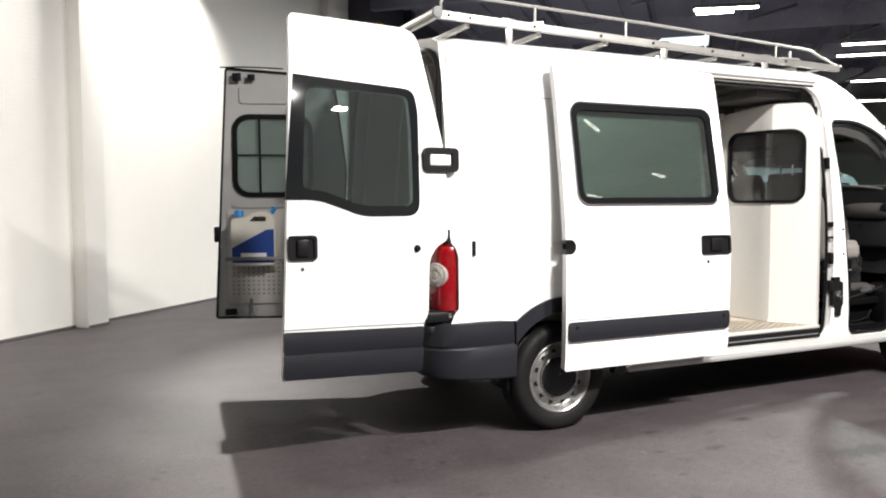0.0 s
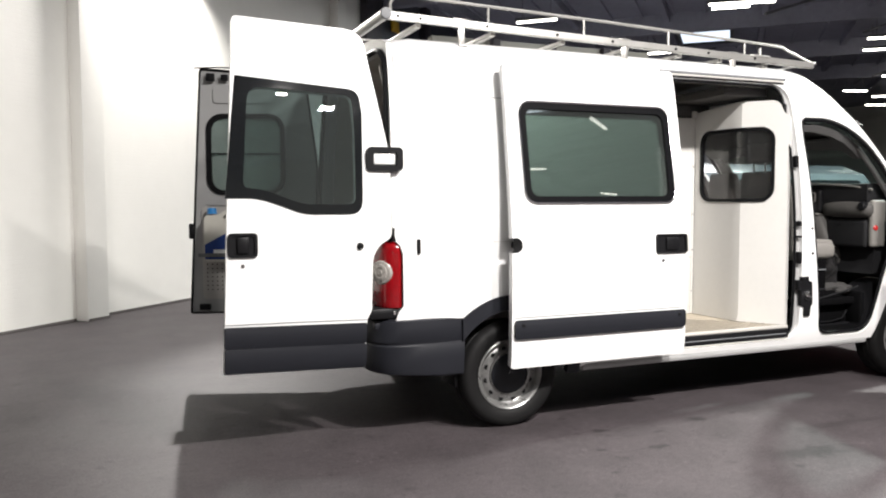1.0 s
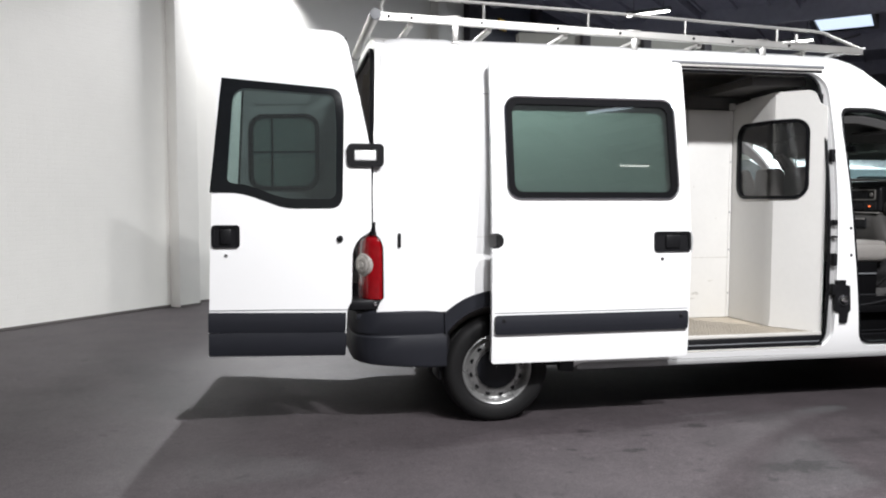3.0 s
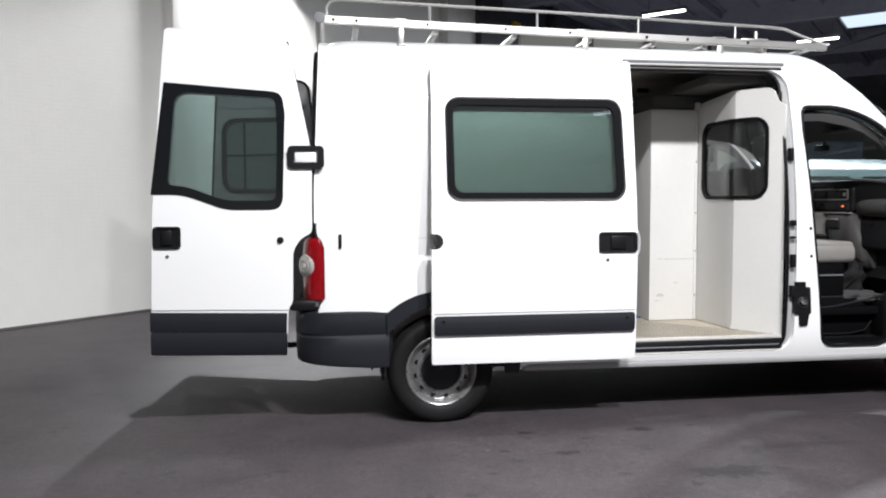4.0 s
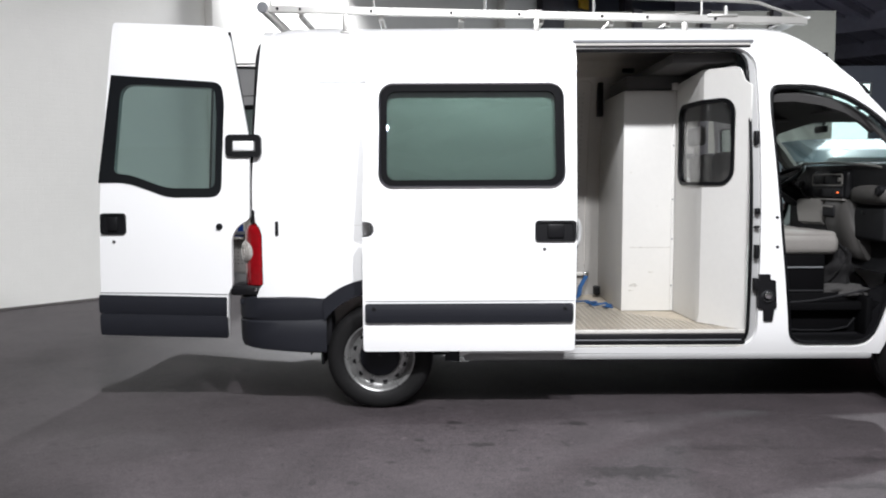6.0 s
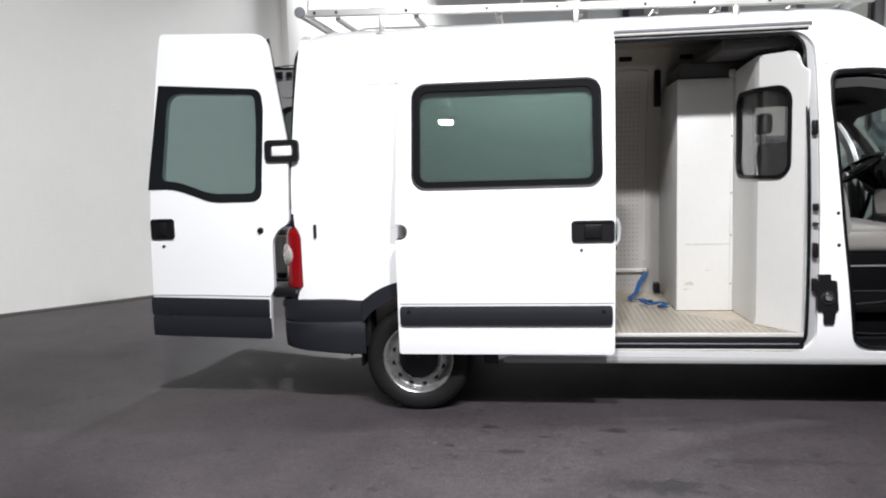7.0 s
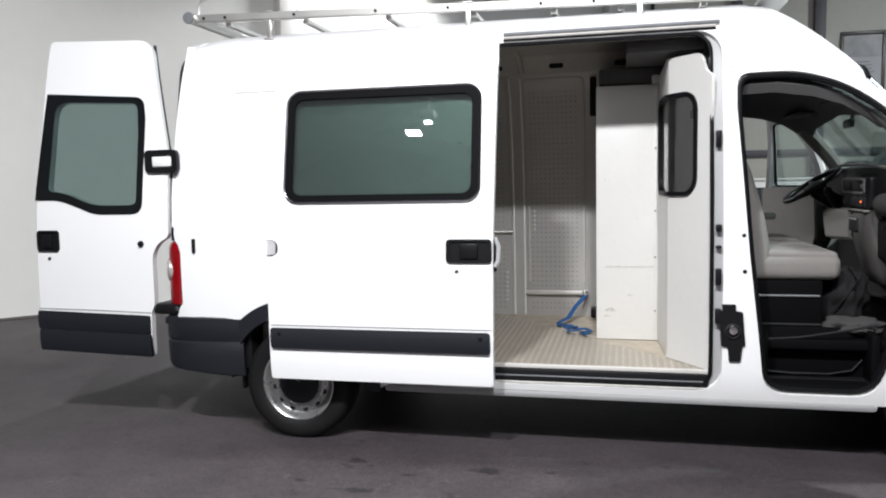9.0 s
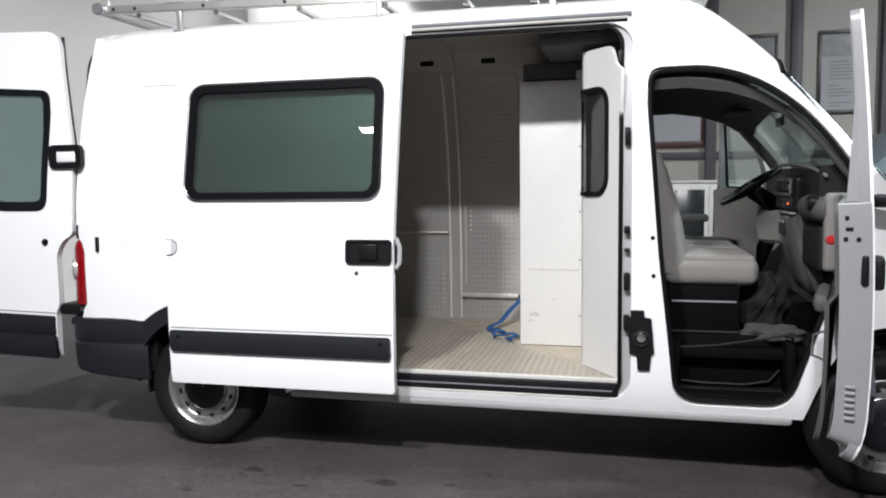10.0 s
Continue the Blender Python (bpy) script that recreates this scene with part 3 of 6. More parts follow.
def poster(x0, x1, y, z0, z1):
    e = empty("framed_poster", ((x0 + x1) / 2, y, z0), "framed grey notice with a photo and lines of print", "poster", "framed posters")
    fr = bmesh.new()
    for b in ((x0, x1, z0, z0 + 0.05), (x0, x1, z1 - 0.05, z1), (x0, x0 + 0.04, z0 + 0.05, z1 - 0.05), (x1 - 0.04, x1, z0 + 0.05, z1 - 0.05)):
        box(b[0], b[1], y - 0.04, y - 0.002, b[2], b[3], 0.006, bm=fr)
    part("frame", fr, FRAME, e)
    part("sheet", box(x0 + 0.04, x1 - 0.04, y - 0.02, y - 0.006, z0 + 0.05, z1 - 0.05), PAPER, e)
    part("photo", box(x0 + 0.045, x1 - 0.045, y - 0.026, y - 0.021, z1 - 0.34, z1 - 0.055), PICTURE, e)
    t = bmesh.new()
    rnd = random.Random(5)
    for i in range(14):
        if i in (6, 11):
            continue
        z = z1 - 0.42 - i * 0.045
        box(x0 + 0.14, x0 + 0.14 + rnd.uniform(0.12, 0.3), y - 0.0235, y - 0.0205, z, z + 0.014, bm=t)
    part("print", t, GREY_INK, e)


def notice_board():
    """Pale board over the cabinet, in a dark red frame."""
    e = empty("notice_board", (2.95, 7.6, 2.0), "pale blue-grey notice board in a dark red frame", "notice board")
    part("sheet", box(2.5, 3.42, 7.55, 7.585, 2.08, 2.95), PAPER, e)
    fr = bmesh.new()
    for b in ((2.45, 3.47, 2.0, 2.08), (2.45, 3.47, 2.95, 3.0), (2.45, 2.5, 2.08, 2.95), (3.42, 3.47, 2.08, 2.95)):
        box(b[0], b[1], 7.53, 7.595, b[2], b[3], 0.006, bm=fr)
    part("frame", fr, DARK_RED, e)


def display_cabinet():
    """Low cabinet with dark glass doors against the partition."""
    x0, x1, y0, y1, h = 2.5, 4.5, 7.0, 7.42, 1.5
    e = empty("display_cabinet", ((x0 + x1) / 2, (y0 + y1) / 2, 0), "white low cabinet with dark glass doors", "cabinet")
    part("body", box(x0, x1, y0 + 0.02, y1, 0.06, h, 0.008), BOARD, e)
    part("plinth", box(x0 + 0.03, x1 - 0.03, y0 + 0.05, y1, 0.0, 0.06), BLACK, e)
    part("top", box(x0 - 0.02, x1 + 0.02, y0 - 0.01, y1, h, h + 0.035, 0.006), BOARD, e)
    for k in range(4):
        a = x0 + 0.02 + k * 0.49
        d = part("door", box(a, a + 0.48, y0, y0 + 0.018, 0.1, h - 0.03, 0.004), BOARD, e)
        part("pane", box(a + 0.05, a + 0.43, y0 - 0.004, y0 + 0.002, 0.16, h - 0.09, 0.002), DARK_WINDOW, d)
        part("knob", lathe([(0.0, -0.025), (0.012, -0.022), (0.008, -0.008), (0.006, 0.0)], (a + (0.45 if k % 2 == 0 else 0.03), y0, 0.8), "y", 10), BLACK, d)


def ceiling_lamp(a, b, z):
    a, b = Vector((*a, z)), Vector((*b, z))
    mid, L = (a + b) / 2, (b - a).length
    ang = math.degrees(math.atan2(b.y - a.y, b.x - a.x))
    e = empty("ceiling_lamp", (0, 0, 0), "lit fluorescent batten lamp under the dark roof", "lamp", "hall lamps")
    part("housing", box(-L / 2, L / 2, -0.07, 0.07, 0.02, 0.09, 0.01), GREY_STEEL, e)
    part("tube", sweep([(-L / 2 + 0.03, 0, 0), (L / 2 - 0.03, 0, 0)], 0.028, 10), TUBE, e)
    for x in (-L / 3, L / 3):
        part("hanger", sweep([(x, 0, 0.08), (x, 0, TOP - z)], 0.008, 6), GREY_STEEL, e)
    e.matrix_world = pose(mid.x, mid.y, mid.z, 0, 0, ang)
    return e


build_hall()
notice_board()
display_cabinet()
for a, b in (((6.5, 12.45), (7.25, 11.75)), ((11.76, 14.67), (12.55, 13.95)), ((9.6, 9.4), (10.75, 8.6)), ((16.0, 10.7), (17.1, 9.8)), ((17.3, 11.9), (18.5, 10.9)), ((22.0, 15.0), (23.3, 13.8)), ((26.5, 19.0), (28.0, 17.8)), ((13.5, 6.2), (14.6, 5.2)), ((9.9, 9.66), (10.56, 9.13)), ((23.85, 18.15), (24.8, 17.8)), ((28.7, 21.1), (29.8, 20.7)), ((5.3, -6.25), (5.98, -6.8)), ((5.3, -9.15), (6.0, -9.2)), ((9.1, -9.2), (9.7, -9.5)), ((8.5, -11.0), (9.1, -11.2))):
    ceiling_lamp(a, b, 5.7 if a[1] > 0 else 5.5)
for x, y, z in LUMINAIRES:
    e = empty("bay_lamp", (x, y, z), "square white bay luminaire hung from the hall roof", "lamp", "bay lamps")
    w = 0.3 if z > 5 else 0.1
    part("housing", box(x - w, x + w, y - w, y + w, z, z + 0.12, 0.02), GREY_STEEL, e)
    part("rod", sweep([(x, y, z + 0.1), (x, y, TOP)], 0.012, 6), GREY_STEEL, e)
# made-up housing for the first fill spot on the wall
for name, x, y in (("added_spotlight", -4.2, -1.6),):
    e = empty(name, (x, y, 5.6), "added grey spotlight housing for the wall fill lamp", "lamp")
    part("rod", sweep([(x, y, 5.7), (x, y, TOP)], 0.012, 6), GREY_STEEL, e)
    part("head", lathe([(0.0, 0.16), (0.09, 0.15), (0.12, 0.0), (0.11, 0.0), (0.085, 0.1), (0.0, 0.11)], (x, y, 5.56), "z", 20), GREY_STEEL, e)
e = empty("flood_lamp", (-1.0, 7.75, 4.9), "black floodlight on a bracket on the white wall", "lamp")
part("bracket", sweep([(-1.03, 7.80, 5.02), (-1.1, 7.9, 5.04), (-1.3, 7.95, 5.04)], 0.02, 8), GREY_STEEL, e)
part("head", box(-1.16, -0.84, 7.78, 7.86, 4.82, 5.02, 0.01), BLACK, e)
# made-up arm and head for the second wall fill
e = empty("added_arm_spot", (-1.15, 7.0, 5.3), "added small spotlight on an arm for the wall fill lamp", "lamp")
part("arm", sweep([tuple(W0 + U * 1.0 + Vector((0, 0, 5.4))), (-1.15, 7.0, 5.4)], 0.02, 8), GREY_STEEL, e)
part("head", lathe([(0.0, 0.16), (0.09, 0.15), (0.11, 0.0), (0.10, 0.0), (0.08, 0.1), (0.0, 0.11)], (-1.15, 7.0, 5.26), "z", 20), GREY_STEEL, e)


def skylight(x, y, angle, length, pane, w=0.65):
    e = empty("skylight", (x, y, TOP), "bright roof light in the dark hall roof", "skylight", kind="structure")
    m = Matrix.Translation((x, y, TOP - 0.3)) @ Matrix.Rotation(angle, 4, "Z")
    k = length / 2
    fr = bmesh.new()
    for b in ((-w - 0.1, w + 0.1, -k - 0.1, -k), (-w - 0.1, w + 0.1, k, k + 0.1), (-w - 0.1, -w, -k, k), (w, w + 0.1, -k, k)):
        box(*b, -0.05, 0.3, 0.01, bm=fr, m=m)
    part("frame", fr, GREY_STEEL, e)
    part("pane", box(-w, w, -k, k, 0.02, 0.04, m=m), pane, e)


skylight(12.95, 13.35, math.atan2(V.y, V.x), 2.4, SKY_PANE)
skylight(4.9, -7.05, radians(-63), 1.9, BRIGHT_SKY, 0.15)


def parked_vehicle(name, x0, x1, y0, y1, height, belt, nose, paint, label, category):
    """Parked vehicle seen small through the van's cab: lofted body, windows, wheels."""
    e = empty(name, ((x0 + x1) / 2, (y0 + y1) / 2, 0), label, category)
    h = height
    side = smooth_interp([(0.25, 0.1), (0.45, 0.02), (belt, 0.0), (belt + 0.3 * (h - belt), 0.05), (h - 0.2, 0.16), (h - 0.06, 0.3), (h, 0.6)])
    levels = np.linspace(0.25, belt, 4).tolist() + np.linspace(belt, h, 7).tolist()[1:]
    rows = []
    for x in np.linspace(x0, x1, 18):
        k = max(0.0, (x0 + nose - x) / nose, (x - x1 + 0.5) / 0.5)
        prof = [(float(x), y0 + side(z) + 0.15 * k * k, z - (z - belt) * 0.9 * k ** 1.3 if z > belt else z) for z in levels]
        rows.append(prof + [(p[0], y0 + y1 - p[1], p[2]) for p in reversed(prof)])
    data = loft(rows)
    k = len(rows[0])
    data[1].append(tuple(range(k)))
    data[1].append(tuple(range(len(data[0]) - k, len(data[0]))))
    part("body", data, paint, e)
    a, n = x0 + nose + 0.1, 3
    w = (x1 - 0.6 - a) / n
    for i in range(n):
        v, f = sheet(round_rect(a + i * w, a + (i + 0.9) * w, belt + 0.05, h - 0.25, 0.07), [], lambda x, z: (x, y0 + side(z) - 0.012, z), 0.006, 0.15)
        part("window", (v, f), DARK_WINDOW, e)
    for x in (x0 + 0.85, x1 - 0.9):
        for y in (y0 + 0.14, y1 - 0.14):
            part("wheel", lathe([(0, -0.1), (0.2, -0.1), (0.3, -0.11), (0.34, -0.07), (0.34, 0.07), (0.3, 0.11), (0.2, 0.1), (0, 0.1)], (x, y, 0.34), "y", 28), TYRE, e)
    part("bumper", box(x0 - 0.06, x0 + 0.2, y0 + 0.2, y1 - 0.2, 0.35, 0.6, 0.05), BLACK, e)


def hall_window(x0, x1, y, z0, z1):
    """Daylit window in a short dark wall past the partition."""
    wl = part("wall_return", sheet([(6.72, 0.0), (9.6, 0.0), (9.6, 3.5), (6.72, 3.5)], [[(x0, z0), (x1, z0), (x1, z1), (x0, z1)]], lambda x, z: (x, y, z), 0.15, 0.3), DARK_PANEL)
    tagged(wl, "dark panelled return wall with a daylit window", "wall", kind="structure")
    e = empty("window_1", ((x0 + x1) / 2, y, z0), "bright daylit window in the dark hall wall", "window", kind="structure")
    fr = bmesh.new()
    for b in ((x0, x0 + 0.03, z0, z1), (x1 - 0.03, x1, z0, z1), (x0 + 0.03, x1 - 0.03, z0, z0 + 0.03), (x0 + 0.03, x1 - 0.03, z1 - 0.03, z1)):
        box(b[0], b[1], y + 0.02, y + 0.09, b[2], b[3], 0.004, bm=fr)
    part("window_frame", fr, GREY_STEEL, e)
    part("pane", box(x0 + 0.03, x1 - 0.03, y + 0.05, y + 0.06, z0 + 0.03, z1 - 0.03), DAY_PANE, e)


parked_vehicle("minivan", 4.5, 9.4, 4.6, 6.4, 2.02, 1.1, 0.6, BUS_BLUE, "light blue minivan with dark windows parked behind the van", "van")
parked_vehicle("parked_car", 4.2, 8.4, 2.8, 4.4, 1.68, 0.95, 0.7, DARK_RED, "dark red car parked beside the light blue minivan", "car")
hall_window(6.92, 8.1, 9.0, 2.2, 3.22)

# ---- the van ----
YC = 1.13                                           # its middle line
van = empty("van", (1.8, YC, 0), "white high-roof panel van with open doors and a roof rack", "van")
SIDE = smooth_interp([(0.30, 0.215), (0.40, 0.18), (0.52, 0.158), (0.75, 0.145), (1.0, 0.141), (1.25, 0.146), (1.5, 0.163), (1.75, 0.193), (2.0, 0.236), (2.2, 0.284), (2.36, 0.336)])
EDGE = smooth_interp([(-0.8, 2.36), (2.62, 2.36), (2.78, 2.345), (2.9, 2.30), (3.0, 2.24), (3.1, 2.165), (3.2, 2.075), (3.4, 1.85), (3.6, 1.615), (3.8, 1.38), (3.95, 1.24), (4.2, 1.1), (4.42, 0.95)])
REAR_WHEEL, FRONT_WHEEL = (0.07, 0.345), (3.72, 0.345)


def side_y(x, z):
    """How far the near flank stands from the camera's side."""
    y = SIDE(z)
    if x > 3.2:
        y += 0.10 * ((x - 3.2) / 1.2) ** 2.5
    if x < -0.62:
        y += 0.6 * (-0.62 - x) ** 1.6
    return y


def near(x, z):
    return (x, side_y(x, z), z)


def far(x, z):
    return (x, 2 * YC - side_y(x, z), z)


def arc(c, r, a0, a1, n=18):
    return [(c[0] + r * math.cos(radians(a0 + (a1 - a0) * i / n)), c[1] + r * math.sin(radians(a0 + (a1 - a0) * i / n))) for i in range(n + 1)]


def flank_outline():
    pts = [(-0.72, 0.74)]
    pts += arc(REAR_WHEEL, 0.505, 128.5, -2, 22)
    pts += [(0.66, 0.365), (3.28, 0.352)]
    pts += rounded([(3.355, 0.352), (3.41, 0.52), (3.48, 0.68), (3.58, 0.80), (3.72, 0.84), (3.9, 0.80), (4.04, 0.66), (4.12, 0.40)], [0, 0.06, 0.08, 0.08, 0.1, 0.1, 0.08, 0], 4)
    pts += [(4.30, 0.42), (4.40, 0.6), (4.42, 0.95)]
    pts += [(x, EDGE(x)) for x in np.arange(4.3, 2.6, -0.1)]
    pts += [(2.6, 2.36), (-0.663, 2.36), (-0.70, 1.8), (-0.722, 1.27), (-0.715, 1.228), (-0.69, 1.20), (-0.674, 1.15), (-0.672, 0.835), (-0.70, 0.80)]
    return [(float(a), float(b)) for a, b in pts]


CAB_OPENING = rounded([(2.60, 1.92), (2.602, 2.105), (2.9, 2.108), (3.12, 2.035), (3.30, 1.908), (3.43, 1.766), (3.556, 1.59), (3.60, 1.40), (3.55, 1.15),
                       (3.43, 0.87), (3.36, 0.64), (3.285, 0.40), (2.745, 0.40), (2.71, 0.73), (2.66, 1.16)],
                      [0, 0.07, 0.12, 0.12, 0.1, 0.1, 0.1, 0.15, 0.2, 0.1, 0.12, 0.16, 0.12, 0.1, 0.1])
SLIDE_OPENING = round_rect(1.21, 2.53, 0.40, 2.35, 0.13)


def along(loop, place, off=0.0):
    """Lifts a 2D loop onto a surface, off metres in front of it."""
    out = []
    for u, v in loop:
        p = Vector(place(u, v))
        out.append((p.x, p.y - off, p.z))
    return out


def van_body():
    side = part("body_side", sheet(flank_outline(), [SLIDE_OPENING, CAB_OPENING], near, 0.035, 0.06), PAINT, van, angle=40)
    part("body_side", sheet(flank_outline(), [CAB_OPENING], far, -0.035, 0.08), PAINT, van, angle=40)
    # recessed flanges round the openings, the recess shade painted into their white
    part("post_flange", sheet(round_rect(1.2, 2.55, 0.385, 2.358, 0.14), [round_rect(1.215, 2.486, 0.41, 2.343, 0.105)], lambda x, z: (x, side_y(x, z) + 0.03, z), 0.008, 0.06), SHADED_WHITE, van)
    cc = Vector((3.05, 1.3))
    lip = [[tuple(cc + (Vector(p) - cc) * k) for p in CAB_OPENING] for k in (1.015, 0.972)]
    part("post_flange", sheet(lip[0], [lip[1]], lambda x, z: (x, side_y(x, z) + 0.022, z), 0.008, 0.06), SHADED_WHITE, van)
    # door rubbers
    part("door_seal", sweep(along(densify(round_rect(1.225, 2.474, 0.413, 2.337, 0.10), 0.05), near, -0.02), 0.011, 8, True), RUBBER, van)
    c = Vector((3.05, 1.3))
    inner = [tuple(c + (Vector(p) - c) * 0.97) for p in CAB_OPENING]
    part("door_seal", sweep(along(densify(inner, 0.05), near, -0.016), 0.013, 8, True), RUBBER, van)
    part("door_seal", sweep([(x, 2 * YC - y, z) for x, y, z in along(densify(inner, 0.05), near, -0.018)], 0.016, 8, True), RUBBER, van)
    # roof with the sloping front cap
    shape = [(0.0, 0.0), (0.045, 0.34), (0.10, 0.58), (0.2, 0.78), (0.38, 0.92), (0.60, 0.985), (0.825, 1.0)]
    crown = smooth_interp([(-0.8, 0.2), (2.5, 0.2), (2.75, 0.19), (2.9, 0.165), (3.05, 0.135), (3.2, 0.115), (3.6, 0.10), (4.0, 0.10), (4.5, 0.12)])

    def section(x):
        z, c0, y0 = EDGE(x), crown(x), side_y(x, EDGE(x))
        k = (YC - y0) / 0.825
        drop = 0.055 * max(0.0, (-0.50 - x) / 0.165) ** 2
        row = [(x, y0 + a * k, z + b * c0 - drop * b) for a, b in shape]
        return row + [(p[0], 2 * YC - p[1], p[2]) for p in reversed(row[:-1])]

    xs = [-0.665, -0.64, -0.6, -0.5] + [float(x) for x in np.arange(-0.3, 2.6, 0.3)] + [float(x) for x in np.arange(2.6, 3.24, 0.04)]
    part("roof", thicken(loft([section(x) for x in xs]), 0.03), PAINT, van, angle=50)
    ws = [float(x) for x in np.linspace(3.22, 3.86, 12)]
    part("windscreen", thicken(loft([section(x) for x in ws]), 0.006), GLASS, van)
    hood = [float(x) for x in np.linspace(3.86, 4.42, 10)]
    part("bonnet", thicken(loft([section(x) for x in hood]), 0.02), PAINT, van)
    part("windscreen_seal", sweep([tuple(Vector(p) + Vector((0.004, 0, 0.004))) for p in section(3.23)], 0.014, 6), RUBBER, van)
    part("cowl", sweep([tuple(Vector(p) + Vector((0.0, 0, 0.0))) for p in section(3.86)], 0.03, 6), BLACK, van)
    # nose
    rows = []
    for z in np.linspace(0.3, 0.97, 7):
        rows.append([(4.42 + 0.06 * math.cos(a) * 1.0 + 0.04 * (0.97 - z), YC + 0.89 * math.sin(a), float(z)) for a in np.linspace(-math.pi / 2, math.pi / 2, 17)])
    part("front_bumper", thicken(loft(rows), 0.05), PLASTIC, van)
    for y in (0.45, 2 * YC - 0.45):
        part("headlamp", box(4.30, 4.44, y - 0.16, y + 0.16, 0.78, 1.0, 0.05), CLEAR_LENS, van)
    # sills
    for y0, y1 in ((0.19, 0.33), (2 * YC - 0.33, 2 * YC - 0.19)):
        # darker white than the flank above
        part("sill", box(0.62, 3.31, y0, y1, 0.315, 0.368, 0.022), SHADED_WHITE, van, "greyish white lower sill")
    # roof cap joint and rail joints on the flank
    j = bmesh.new()
    sweep(along([(2.538, 2.36), (2.545, 2.25), (2.55, 2.15), (2.60, 2.137)], near, 0.001), 0.0035, 6, bm=j)
    part("panel_joint", j, SCUFF, van)
    for a, b, z in ((-0.31, 0.05, 2.13), (-0.52, 1.2, 1.212)):
        part("panel_joint", sweep(along([(float(x), z) for x in np.linspace(a, b, 12)], near, -0.001), 0.003 if z > 2 else 0.0018, 6), GREY_INK if z > 2 else SCUFF, van)
    part("rail_stop", box(-0.585, -0.565, 0.128, 0.16, 1.15, 1.24, 0.006), BLACK, van)
    # strip over the sliding door
    part("gutter", sweep([(float(x), side_y(1.5, 2.36) + 0.004, 2.394) for x in np.linspace(1.345, 2.52, 10)], 0.012, 8), GREY_STEEL, van, "grey metal drip rail over the side opening")
    for z, r, mat in ((2.374, 0.008, BRIGHT), (2.36, 0.007, BLACK)):
        part("rail_cover", sweep([(float(x), side_y(1.5, z) - 0.004, z) for x in np.linspace(1.345, 2.5, 8)], r, 6), mat, van)
    # rear wheel arch edge
    outer, inn = arc(REAR_WHEEL, 0.525, 133, -4, 30), arc(REAR_WHEEL, 0.43, 145, -4, 30)
    v, f = sheet(outer + inn[::-1], [], lambda x, z: (x, side_y(x, z) - 0.016, z), 0.05, 0.07)
    part("wheel_arch", (v, f), PLASTIC, van)
    for cx, cz in (REAR_WHEEL, FRONT_WHEEL):
        for y0, y1 in ((0.2, 0.55), (2 * YC - 0.55, 2 * YC - 0.2)):
            rows = [[(x, y, z) for x, z in arc((cx, cz), 0.455, 178, 2, 16)] for y in (y0, y1)]
            part("wheel_housing", thicken(loft(rows), 0.01, (cx, y0, cz)), BLACK, van)
    part("underbody", box(-0.25, 4.3, 0.33, 2 * YC - 0.33, 0.32, 0.46, 0.02), BLACK, van)
    for x0, x1, z in ((0.72, 0.98, 0.26), (0.85, 1.5, 0.28)):
        part("chassis_bracket", box(x0, x1, 0.42, 0.55, z, 0.34, 0.015), GREY_STEEL, van)
    part("wheel_housing", box(-0.33, -0.24, 0.2, 0.7, 0.42, 0.72, 0.01), BLACK, van)
    part("wheel_housing", box(-0.4, 0.5, 0.56, 0.6, 0.34, 0.78, 0.01), BLACK, van)
    part("mud_flap", box(-0.315, -0.295, 0.2, 0.42, 0.29, 0.44, 0.008), RUBBER, van)


